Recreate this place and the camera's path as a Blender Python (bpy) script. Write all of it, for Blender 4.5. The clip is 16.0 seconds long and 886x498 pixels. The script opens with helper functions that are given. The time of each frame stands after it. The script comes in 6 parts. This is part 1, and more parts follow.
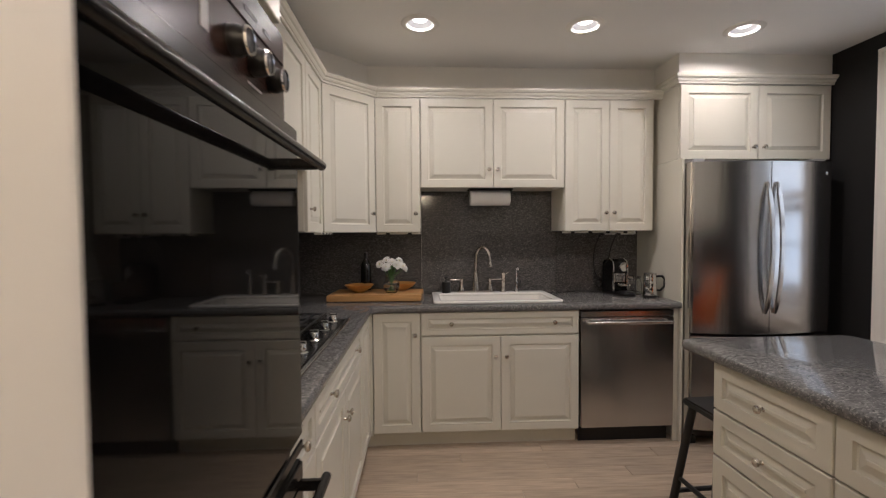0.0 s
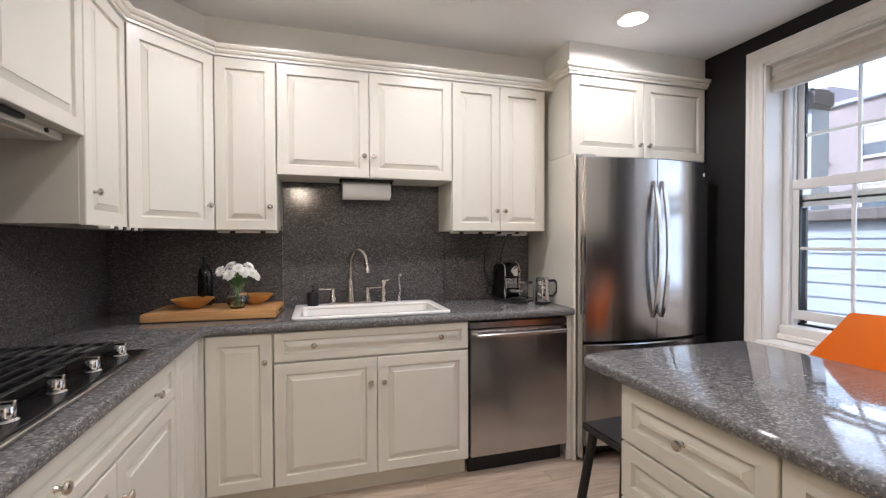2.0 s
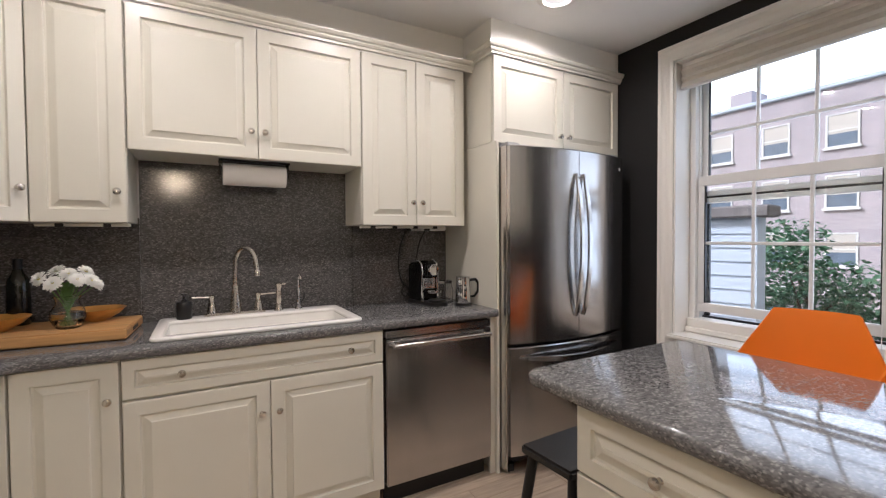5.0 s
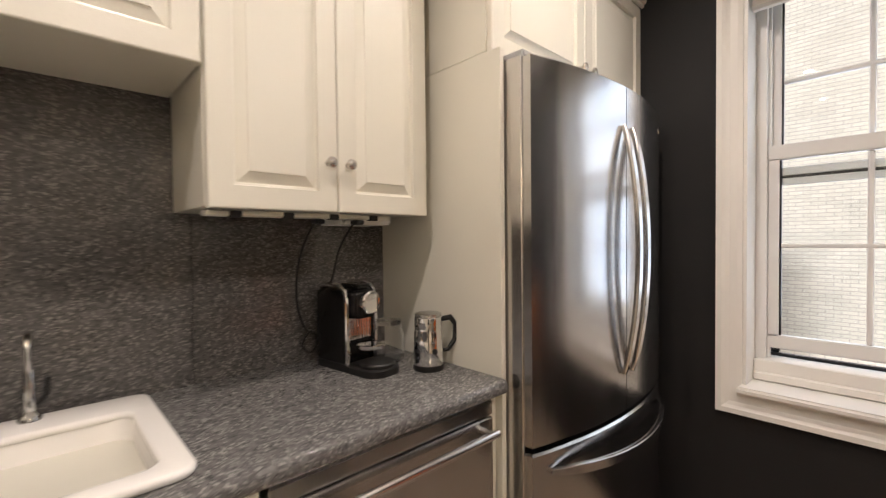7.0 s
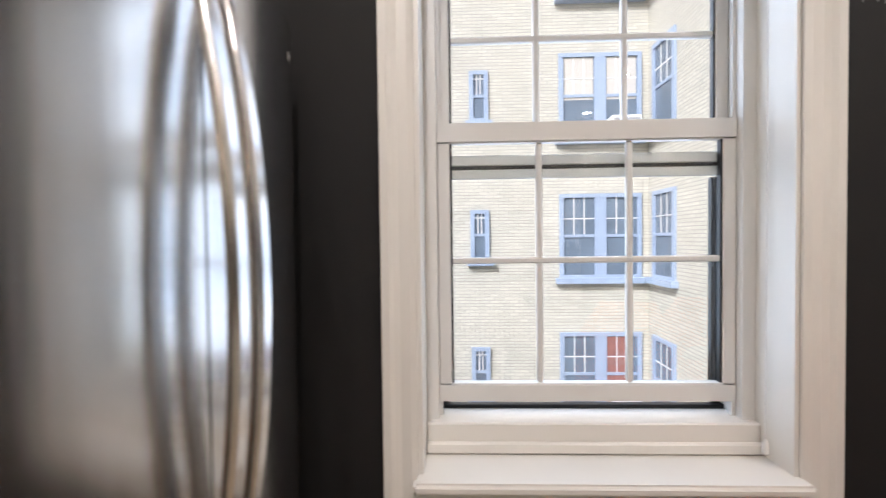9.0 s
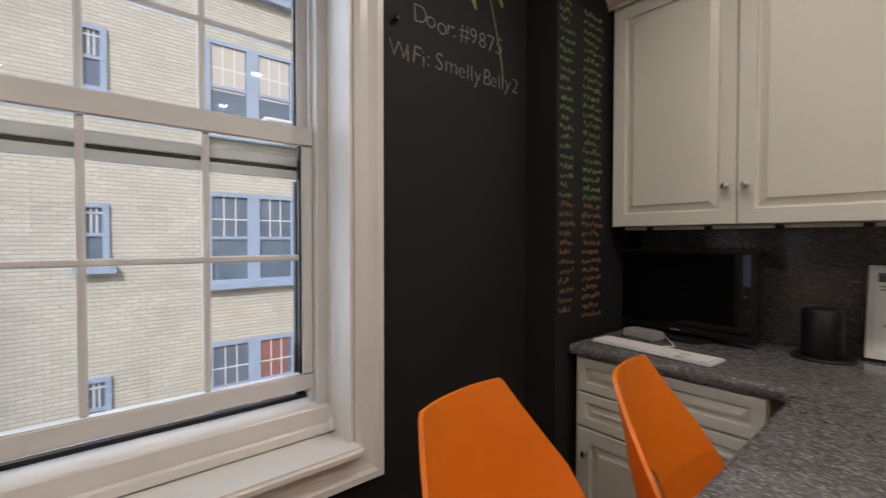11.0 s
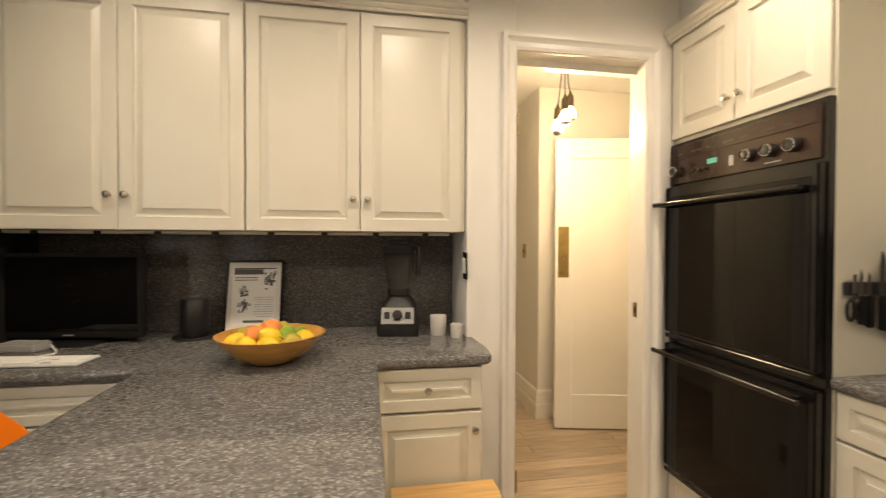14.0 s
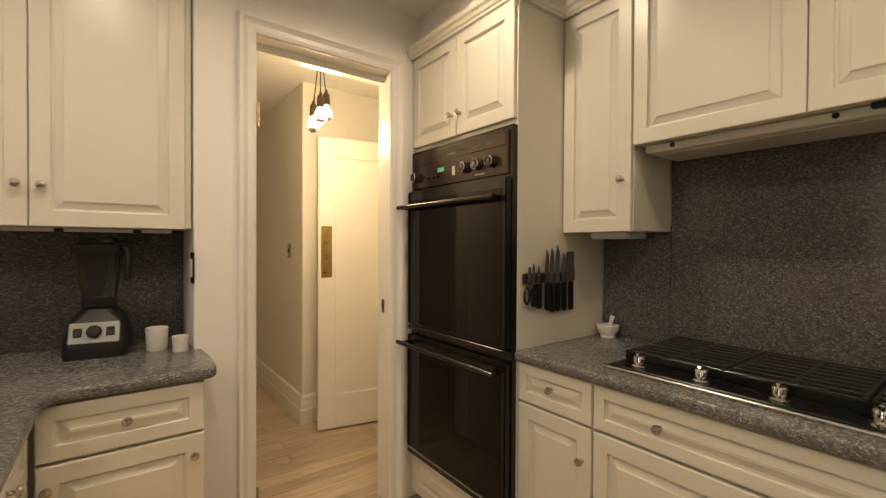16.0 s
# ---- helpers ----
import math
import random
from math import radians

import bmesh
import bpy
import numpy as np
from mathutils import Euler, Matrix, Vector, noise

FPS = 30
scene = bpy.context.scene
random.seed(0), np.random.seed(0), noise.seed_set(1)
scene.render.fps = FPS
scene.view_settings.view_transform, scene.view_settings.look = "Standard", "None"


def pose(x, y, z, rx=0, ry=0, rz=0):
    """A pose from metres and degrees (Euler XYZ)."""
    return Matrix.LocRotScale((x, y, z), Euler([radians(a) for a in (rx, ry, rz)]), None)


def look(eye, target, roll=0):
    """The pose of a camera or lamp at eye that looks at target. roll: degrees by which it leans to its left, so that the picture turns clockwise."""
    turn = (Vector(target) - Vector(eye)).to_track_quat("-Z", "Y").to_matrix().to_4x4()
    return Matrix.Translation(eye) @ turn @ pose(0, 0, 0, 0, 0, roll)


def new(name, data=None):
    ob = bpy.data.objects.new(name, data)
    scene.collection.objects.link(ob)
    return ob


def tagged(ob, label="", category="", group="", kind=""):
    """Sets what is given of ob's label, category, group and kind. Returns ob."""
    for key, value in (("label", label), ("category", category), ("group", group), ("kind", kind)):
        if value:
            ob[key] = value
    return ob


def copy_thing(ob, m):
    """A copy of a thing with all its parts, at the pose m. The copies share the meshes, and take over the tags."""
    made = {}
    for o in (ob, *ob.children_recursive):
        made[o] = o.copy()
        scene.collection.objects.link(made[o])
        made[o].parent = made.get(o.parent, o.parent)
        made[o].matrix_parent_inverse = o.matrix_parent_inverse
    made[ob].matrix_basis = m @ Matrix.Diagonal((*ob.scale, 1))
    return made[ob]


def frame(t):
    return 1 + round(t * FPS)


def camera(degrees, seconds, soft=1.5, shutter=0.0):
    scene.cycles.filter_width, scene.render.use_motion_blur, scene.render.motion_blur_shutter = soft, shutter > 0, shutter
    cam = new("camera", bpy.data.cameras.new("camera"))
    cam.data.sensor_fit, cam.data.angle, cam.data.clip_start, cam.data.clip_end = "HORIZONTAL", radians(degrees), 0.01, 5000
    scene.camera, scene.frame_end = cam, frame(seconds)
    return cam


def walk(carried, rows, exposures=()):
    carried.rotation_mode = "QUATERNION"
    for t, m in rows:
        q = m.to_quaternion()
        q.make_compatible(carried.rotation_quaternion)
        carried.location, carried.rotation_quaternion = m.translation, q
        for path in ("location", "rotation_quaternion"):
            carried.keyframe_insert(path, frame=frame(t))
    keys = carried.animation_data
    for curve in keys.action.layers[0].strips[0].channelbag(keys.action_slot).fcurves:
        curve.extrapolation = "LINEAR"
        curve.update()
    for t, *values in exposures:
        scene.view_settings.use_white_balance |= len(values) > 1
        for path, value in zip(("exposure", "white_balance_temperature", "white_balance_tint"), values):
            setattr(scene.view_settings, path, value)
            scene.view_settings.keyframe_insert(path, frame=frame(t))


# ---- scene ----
cam = camera(91.7, 16.0, soft=1.2, shutter=0.3)
PATH = [
    (0, (0.042, -0.003, 1.352), (0.142, 1.994, 1.284), -0.4),
    (0.5, (0.1, 0.185, 1.328), (0.312, 2.173, 1.272), -0.5),
    (1, (0.172, 0.324, 1.308), (0.488, 2.298, 1.258), -0.4),
    (1.5, (0.216, 0.402, 1.307), (0.664, 2.351, 1.265), -0.3),
    (2, (0.24, 0.438, 1.303), (0.804, 2.357, 1.27), -0.2),
    (2.5, (0.249, 0.447, 1.307), (0.907, 2.336, 1.28), -0.2),
    (3, (0.262, 0.456, 1.305), (0.988, 2.319, 1.28), -0.1),
    (3.5, (0.278, 0.472, 1.297), (1.047, 2.318, 1.275), -0.1),
    (3.7, (0.283, 0.482, 1.294), (1.067, 2.322, 1.274), -0.1),
    (5.8, (0.348, 1.228, 1.299), (1.434, 2.906, 1.238), -0.5),
    (6, (0.396, 1.386, 1.297), (1.505, 3.049, 1.239), -0.5),
    (6.5, (0.539, 1.668, 1.296), (1.764, 3.248, 1.242), -0.5),
    (7, (0.764, 1.898, 1.295), (2.133, 3.356, 1.252), -0.6),
    (7.5, (1.007, 2.126, 1.303), (2.578, 3.362, 1.261), -0.7),
    (8, (1.223, 2.291, 1.311), (3.03, 3.146, 1.274), -0.8),
    (8.5, (1.438, 2.284, 1.315), (3.382, 2.752, 1.268), -0.7),
    (9, (1.65, 2.206, 1.322), (3.649, 2.274, 1.276), -0.7),
    (9.2, (1.698, 2.165, 1.33), (3.696, 2.096, 1.278), -0.5),
    (11.3, (1.587, 1.976, 1.308), (2.957, 0.519, 1.277), -0.1),
    (11.5, (1.561, 1.974, 1.307), (2.829, 0.428, 1.281), -0.2),
    (12, (1.474, 1.967, 1.302), (2.484, 0.241, 1.28), -0.2),
    (12.3, (1.42, 1.971, 1.287), (2.25, 0.151, 1.285), -0.2),
    (12.5, (1.404, 1.975, 1.302), (2.099, 0.1, 1.277), 0.0),
    (13, (1.302, 1.987, 1.308), (1.671, 0.022, 1.283), 0.0),
    (13.5, (1.215, 2.021, 1.311), (1.226, 0.022, 1.287), 0.1),
    (14, (1.144, 2.061, 1.32), (0.807, 0.09, 1.294), 0.2),
    (14.5, (1.077, 2.092, 1.324), (0.427, 0.201, 1.301), 0.3),
    (15, (1.03, 2.107, 1.32), (0.136, 0.318, 1.301), 0.3),
    (15.5, (0.99, 2.116, 1.319), (-0.085, 0.43, 1.3), 0.3),
    (16, (0.949, 2.109, 1.316), (-0.251, 0.51, 1.296), 0.3),
]
EXPOSE = [
    (0.0, -0.32, 5650, 18), (0.5, 0.02, 5600, 18), (1.0, 0.34, 5550, 18), (2.0, 0.42, 5300, 18), (3.5, 0.22, 5300, 18), (6.0, 0.15, 5850, 18), (7.0, 0.36, 6050, 18),
    (8.5, 0.28, 5750, 16), (9.2, 0.32, 5650, 16), (11.5, -0.36, 6000, 16), (12.5, 0.08, 6900, 13), (13.5, 0.50, 7000, 13), (14.5, 0.28, 7250, 13), (16.0, -0.05, 7450, 13),
]
walk(cam, [(t, look(eye, target, roll)) for t, eye, target, roll in PATH], EXPOSE)

# ---- light ----
WORLD_STRENGTH = 0.12
world = bpy.data.worlds.new("sky_world")
scene.world = world
world.use_nodes = True
wn = world.node_tree
sky = wn.nodes.new("ShaderNodeTexSky")
sky.sky_type = "NISHITA"
sky.sun_disc = False
sky.sun_elevation, sky.sun_rotation = radians(40), radians(311)
sky.air_density, sky.dust_density = 0.8, 10.0
wn.links.new(sky.outputs[0], wn.nodes["Background"].inputs[0])
wn.nodes["Background"].inputs[1].default_value = WORLD_STRENGTH


def lamp(name, kind, m, energy, color, **kw):
    d = bpy.data.lights.new(name, kind)
    d.energy, d.color = energy, color
    for k, v in kw.items():
        if k == "size":
            d.size = v
        elif k == "size_y":
            d.shape = "RECTANGLE"
            d.size_y = v
        elif k == "disk":
            d.shape, d.size = "DISK", v
        elif k == "angle":
            d.angle = v
        elif k == "radius":
            d.shadow_soft_size = v
        elif k == "spread":
            d.spread = v
    o = new(name, d)
    o.matrix_world = m
    return o


lamp("sun", "SUN", look((0, 0, 10), (8, -7, 1.0)), 3.3, (1, 0.97, 0.92), angle=radians(6))
lamp("window_skylight", "AREA", look((3.02, 1.84, 1.55), (0, 1.84, 1.35)), 4.4, (0.80, 0.90, 1.0), size=0.75, size_y=1.2)
CANS = [(0.045, 2.38), (0.955, 2.37), (1.875, 2.38), (0.06, 0.96), (1.01, 0.97), (1.98, 0.92)]
for cx, cy in CANS:
    lamp("downlight_lamp", "AREA", look((cx, cy, 2.506), (cx, cy, 0)), 6.3, (1.0, 0.87, 0.71), disk=0.07, spread=radians(168))
lamp("hall_lamp", "POINT", pose(0.04, -0.27, 1.98), 31, (1.0, 0.76, 0.46), radius=0.09)

# ---- materials ----
MATS = {}


def mat(name, col, rough=0.5, metal=0.0, var=0.08, scale=5.0, bump=0.05, bscale=90.0, stretch=(1, 1, 1), coat=0.0, rvar=0.08, emit=0.0, trans=0.0, ior=1.45, object_random=0.0):
    """A plain surface with variation at two scales: broad tone and fine relief."""
    m = bpy.data.materials.new(name)
    m.use_nodes = True
    nt = m.node_tree
    b = nt.nodes["Principled BSDF"]
    b.inputs["Metallic"].default_value = metal
    b.inputs["IOR"].default_value = ior
    b.inputs["Coat Weight"].default_value = coat
    b.inputs["Coat Roughness"].default_value = 0.08
    b.inputs["Transmission Weight"].default_value = trans
    tc = nt.nodes.new("ShaderNodeTexCoord")
    mp = nt.nodes.new("ShaderNodeMapping")
    mp.inputs["Scale"].default_value = stretch
    nt.links.new(tc.outputs["Object"], mp.inputs["Vector"])
    n1 = nt.nodes.new("ShaderNodeTexNoise")
    n1.inputs["Scale"].default_value, n1.inputs["Detail"].default_value = scale, 6
    n2 = nt.nodes.new("ShaderNodeTexNoise")
    n2.inputs["Scale"].default_value, n2.inputs["Detail"].default_value = bscale, 3
    for n in (n1, n2):
        nt.links.new(mp.outputs[0], n.inputs["Vector"])
    r = nt.nodes.new("ShaderNodeValToRGB")
    r.color_ramp.elements[0].position, r.color_ramp.elements[1].position = 0.3, 0.72
    r.color_ramp.elements[0].color = (*[c * (1 - var) for c in col], 1)
    r.color_ramp.elements[1].color = (*[min(1, c * (1 + var)) for c in col], 1)
    nt.links.new(n1.outputs["Fac"], r.inputs[0])
    out = r.outputs[0]
    if object_random:
        oi = nt.nodes.new("ShaderNodeObjectInfo")
        hs = nt.nodes.new("ShaderNodeHueSaturation")
        ma = nt.nodes.new("ShaderNodeMapRange")
        ma.inputs["To Min"].default_value, ma.inputs["To Max"].default_value = 1 - object_random, 1 + object_random
        nt.links.new(oi.outputs["Random"], ma.inputs["Value"])
        nt.links.new(ma.outputs[0], hs.inputs["Value"])
        nt.links.new(out, hs.inputs["Color"])
        out = hs.outputs[0]
    nt.links.new(out, b.inputs["Base Color"])
    mr = nt.nodes.new("ShaderNodeMapRange")
    mr.inputs["To Min"].default_value, mr.inputs["To Max"].default_value = max(0.02, rough - rvar), min(1, rough + rvar)
    nt.links.new(n1.outputs["Fac"], mr.inputs["Value"])
    nt.links.new(mr.outputs[0], b.inputs["Roughness"])
    if bump:
        bp = nt.nodes.new("ShaderNodeBump")
        bp.inputs["Strength"].default_value, bp.inputs["Distance"].default_value = bump, 0.004
        nt.links.new(n2.outputs["Fac"], bp.inputs["Height"])
        nt.links.new(bp.outputs[0], b.inputs["Normal"])
    if emit:
        b.inputs["Emission Color"].default_value = (*col, 1)
        b.inputs["Emission Strength"].default_value = emit
    MATS[name] = m
    return m


def granite(name, dark, mid, light, rough):
    """Speckled polished granite: large and small crystals of three tones."""
    m = mat(name, mid, rough, rvar=0.05, bump=0.0)
    nt = m.node_tree
    b = nt.nodes["Principled BSDF"]
    tc = nt.nodes.new("ShaderNodeTexCoord")
    cols = []
    for sc, stops in ((210, ((0.0, dark), (0.36, mid), (0.76, mid), (0.90, light))), (105, ((0.0, [c * 0.7 for c in mid]), (0.5, mid), (0.86, [c * 1.55 for c in mid])))):
        mp = nt.nodes.new("ShaderNodeMapping")
        mp.inputs["Scale"].default_value = (0.75, 1.15, 1.35)
        mp.inputs["Rotation"].default_value = (0.4, 0.3, 0.6)
        nt.links.new(tc.outputs["Object"], mp.inputs["Vector"])
        v = nt.nodes.new("ShaderNodeTexVoronoi")
        v.inputs["Scale"].default_value = sc
        nt.links.new(mp.outputs[0], v.inputs["Vector"])
        s = nt.nodes.new("ShaderNodeSeparateColor")
        nt.links.new(v.outputs["Color"], s.inputs[0])
        r = nt.nodes.new("ShaderNodeValToRGB")
        for i, (p, c) in enumerate(stops):
            e = r.color_ramp.elements[i] if i < 2 else r.color_ramp.elements.new(p)
            e.position, e.color = p, (*c, 1)
        nt.links.new(s.outputs[0], r.inputs[0])
        cols.append(r.outputs[0])
    n = nt.nodes.new("ShaderNodeTexNoise")
    n.inputs["Scale"].default_value = 14
    n.inputs["Detail"].default_value = 8
    nt.links.new(tc.outputs["Object"], n.inputs["Vector"])
    mx = nt.nodes.new("ShaderNodeMix")
    mx.data_type = "RGBA"
    nt.links.new(n.outputs["Fac"], mx.inputs[0])
    nt.links.new(cols[0], mx.inputs[6])
    nt.links.new(cols[1], mx.inputs[7])
    nt.links.new(mx.outputs[2], b.inputs["Base Color"])
    return m


def glass(name, tint=(1, 1, 1), rough=0.0):
    m = bpy.data.materials.new(name)
    m.use_nodes = True
    nt = m.node_tree
    b = nt.nodes["Principled BSDF"]
    b.inputs["Base Color"].default_value = (*tint, 1)
    b.inputs["Transmission Weight"].default_value = 1
    b.inputs["Roughness"].default_value = rough
    b.inputs["IOR"].default_value = 1.45
    return m


def thin_pane(name):
    """Window glass, too thin to bend light: clear with a faint mirror sheen."""
    m = bpy.data.materials.new(name)
    m.use_nodes = True
    nt = m.node_tree
    nt.nodes.remove(nt.nodes["Principled BSDF"])
    t, g, x = nt.nodes.new("ShaderNodeBsdfTransparent"), nt.nodes.new("ShaderNodeBsdfGlossy"), nt.nodes.new("ShaderNodeMixShader")
    t.inputs[0].default_value = (0.95, 0.975, 0.98, 1)
    g.inputs["Roughness"].default_value = 0.01
    x.inputs[0].default_value = 0.05
    nt.links.new(t.outputs[0], x.inputs[1])
    nt.links.new(g.outputs[0], x.inputs[2])
    nt.links.new(x.outputs[0], nt.nodes["Material Output"].inputs[0])
    return m


def brick_wall(name, c1, c2, mortar):
    m = mat(name, c1, 0.9, var=0.1, bump=0)
    nt = m.node_tree
    b = nt.nodes["Principled BSDF"]
    tc, mp, br = nt.nodes.new("ShaderNodeTexCoord"), nt.nodes.new("ShaderNodeMapping"), nt.nodes.new("ShaderNodeTexBrick")
    mp.inputs["Rotation"].default_value = (radians(90), 0, radians(90))
    sx, cx = nt.nodes.new("ShaderNodeSeparateXYZ"), nt.nodes.new("ShaderNodeCombineXYZ")
    ad = nt.nodes.new("ShaderNodeMath")
    nt.links.new(tc.outputs["Object"], sx.inputs[0])
    nt.links.new(sx.outputs[0], ad.inputs[0])
    nt.links.new(sx.outputs[1], ad.inputs[1])
    nt.links.new(ad.outputs[0], cx.inputs[0])
    nt.links.new(sx.outputs[2], cx.inputs[1])
    nt.links.new(cx.outputs[0], br.inputs["Vector"])
    for k, v in (("Color1", c1), ("Color2", c2), ("Mortar", mortar)):
        br.inputs[k].default_value = (*v, 1)
    br.inputs["Scale"].default_value = 1
    br.inputs["Brick Width"].default_value, br.inputs["Row Height"].default_value, br.inputs["Mortar Size"].default_value = 0.21, 0.068, 0.007
    nz, mx = nt.nodes.new("ShaderNodeTexNoise"), nt.nodes.new("ShaderNodeMix")
    nz.inputs["Scale"].default_value, nz.inputs["Detail"].default_value = 1.3, 6
    nt.links.new(tc.outputs["Object"], nz.inputs["Vector"])
    mx.data_type, mx.blend_type = "RGBA", "MULTIPLY"
    mx.inputs[0].default_value = 0.25
    nt.links.new(br.outputs[0], mx.inputs[6])
    nt.links.new(nz.outputs["Fac"], mx.inputs[7])
    nt.links.new(mx.outputs[2], b.inputs["Base Color"])
    bp = nt.nodes.new("ShaderNodeBump")
    bp.inputs["Strength"].default_value = 0.6
    bp.inputs["Distance"].default_value = 0.01
    bp.invert = True
    nt.links.new(br.outputs["Fac"], bp.inputs["Height"])
    nt.links.new(bp.outputs[0], b.inputs["Normal"])
    return m


PAINT = mat("cream_cabinet_paint", (0.68, 0.655, 0.565), 0.30, var=0.025, scale=3, bump=0.05, bscale=160, rvar=0.05)
WALL = mat("white_wall_paint", (0.80, 0.78, 0.73), 0.6, var=0.02, scale=2, bump=0.12, bscale=120)
CEIL = mat("ceiling_paint", (0.84, 0.83, 0.80), 0.8, var=0.02, scale=2, bump=0.1, bscale=80)
TRIM = mat("white_gloss_trim", (0.80, 0.775, 0.72), 0.32, var=0.02, scale=3, bump=0.03, bscale=70, rvar=0.02)
BLACKWALL = mat("chalkboard_paint", (0.010, 0.0094, 0.0092), 0.72, var=0.25, scale=2.2, bump=0.1, bscale=150)
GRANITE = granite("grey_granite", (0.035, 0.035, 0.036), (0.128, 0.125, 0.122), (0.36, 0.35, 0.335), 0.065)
# Worktop granite with the dimmer light on the upright slabs darkened into its colour.
SPLASH = granite("grey_granite_shaded_splash", (0.026, 0.025, 0.025), (0.090, 0.086, 0.082), (0.28, 0.265, 0.24), 0.13)
STEEL = mat("brushed_steel", (0.60, 0.59, 0.575), 0.26, 1.0, var=0.03, scale=1.2, bump=0.012, bscale=60, stretch=(1.5, 1.5, 40), rvar=0.05)
STEELD = mat("brushed_door_steel", (0.54, 0.525, 0.51), 0.20, 1.0, var=0.05, scale=3.0, bump=0.22, bscale=5, stretch=(3, 3, 0.22), rvar=0.06)
CHROME = mat("polished_chrome", (0.78, 0.78, 0.78), 0.08, 1.0, var=0.02, bump=0.0, rvar=0.03)
SATIN = mat("satin_steel", (0.62, 0.60, 0.58), 0.2, 1.0, var=0.02, bump=0.0, rvar=0.03)
NICKEL = mat("satin_nickel", (0.60, 0.56, 0.50), 0.26, 1.0, var=0.05, bump=0.03, rvar=0.06)
BRASS = mat("aged_brass", (0.42, 0.31, 0.13), 0.3, 1.0, var=0.15, scale=12, bump=0.03)
OVENGLASS = mat("black_oven_glass", (0.004, 0.0038, 0.0036), 0.04, var=0.1, bump=0.0, rvar=0.02, ior=1.33)
BLACKP = mat("black_plastic", (0.009, 0.0086, 0.0083), 0.42, var=0.15, scale=20, bump=0.05)
BLACKM = mat("black_enamel", (0.007, 0.0067, 0.0065), 0.24, var=0.1, bump=0.02)
IRON = mat("cast_iron", (0.014, 0.0135, 0.013), 0.55, var=0.2, scale=30, bump=0.25, bscale=300)
BLACKWOOD = mat("black_stained_wood", (0.014, 0.013, 0.012), 0.42, var=0.2, scale=8, stretch=(1, 1, 0.15), bump=0.1)
ENAMEL = mat("white_enamel", (0.82, 0.80, 0.76), 0.12, var=0.015, bump=0.0, rvar=0.03)
ORANGE = mat("orange_plastic", (0.83, 0.20, 0.006), 0.36, var=0.03, scale=3, bump=0.06, bscale=260)
BAMBOO = mat("light_bamboo", (0.62, 0.38, 0.15), 0.42, var=0.2, scale=7, stretch=(0.6, 9, 9), bump=0.08, bscale=40)
MAPLE = mat("maple_board", (0.53, 0.30, 0.115), 0.42, var=0.25, scale=6, stretch=(0.5, 9, 9), bump=0.08, bscale=40)
BOWLW = mat("turned_bowl_wood", (0.56, 0.285, 0.068), 0.3, var=0.25, scale=9, stretch=(1, 1, 5), bump=0.05, bscale=60)
PLANK = mat("pale_oak_plank", (0.43, 0.34, 0.25), 0.31, var=0.22, scale=4, stretch=(1.2, 14, 14), bump=0.1, bscale=30, object_random=0.16)
GLASS = glass("clear_glass")
SMOKE = glass("smoky_jar_plastic", (0.55, 0.55, 0.56))
WINDOWGLASS = thin_pane("window_pane_glass")
BOTTLE = mat("dark_bottle_glass", (0.01, 0.012, 0.008), 0.06, bump=0.0, coat=0.5)
PAPER = mat("white_paper", (0.80, 0.785, 0.75), 0.8, var=0.03, bump=0.06)
INK = mat("print_ink", (0.10, 0.10, 0.10), 0.7, bump=0.0)
SHADE = mat("linen_shade", (0.60, 0.56, 0.49), 0.85, var=0.06, scale=60, stretch=(1, 1, 10), bump=0.3, bscale=500)
VINYL = mat("window_sash_vinyl", (0.76, 0.75, 0.72), 0.35, var=0.02, bump=0.03)
TANBRICK = brick_wall("cream_brick", (0.73, 0.69, 0.575), (0.63, 0.595, 0.49), (0.45, 0.425, 0.37))
# Far red brick is paled so that distance haze sits in its colour.
REDBRICK = brick_wall("hazy_red_brick", (0.56, 0.48, 0.49), (0.46, 0.41, 0.43), (0.60, 0.57, 0.57))
BLUETRIM = mat("blue_grey_window_trim", (0.36, 0.43, 0.55), 0.5, var=0.06)
DARKPANE = mat("far_window_glass", (0.16, 0.20, 0.25), 0.08, var=0.2, scale=2, bump=0)
SIDING = mat("pale_blue_clapboard", (0.55, 0.62, 0.70), 0.6, var=0.06, scale=3, bump=0.05)
STONE = mat("grey_coping", (0.22, 0.20, 0.19), 0.85, var=0.2, scale=8, bump=0.2)
LEAF = mat("green_leaf", (0.075, 0.17, 0.085), 0.5, var=0.4, scale=2.5, bump=0)
BARK = mat("bark", (0.10, 0.075, 0.05), 0.9, var=0.3, scale=8, bump=0.4, bscale=40)
GROUND = mat("yard_ground", (0.16, 0.155, 0.14), 0.9, var=0.3, scale=0.6, bump=0.2)
STEM = mat("flower_stem_green", (0.10, 0.20, 0.055), 0.5, var=0.3, scale=30, bump=0.05)
WATER = glass("vase_water", (0.86, 0.92, 0.80))
PETAL = mat("white_petal", (0.83, 0.83, 0.78), 0.6, var=0.04, bump=0)
YOLK = mat("flower_centre", (0.55, 0.48, 0.08), 0.7, bump=0)
LEMON = mat("lemon_skin", (0.80, 0.55, 0.03), 0.42, var=0.1, scale=8, bump=0.25, bscale=260)
LIME = mat("green_skin", (0.22, 0.36, 0.04), 0.42, var=0.25, scale=8, bump=0.2, bscale=260)
PEACH = mat("blushed_skin", (0.78, 0.27, 0.07), 0.5, var=0.3, scale=6, bump=0.1, bscale=200)
BULB = mat("lit_bulb", (1.0, 0.78, 0.48), 0.3, bump=0, emit=12)
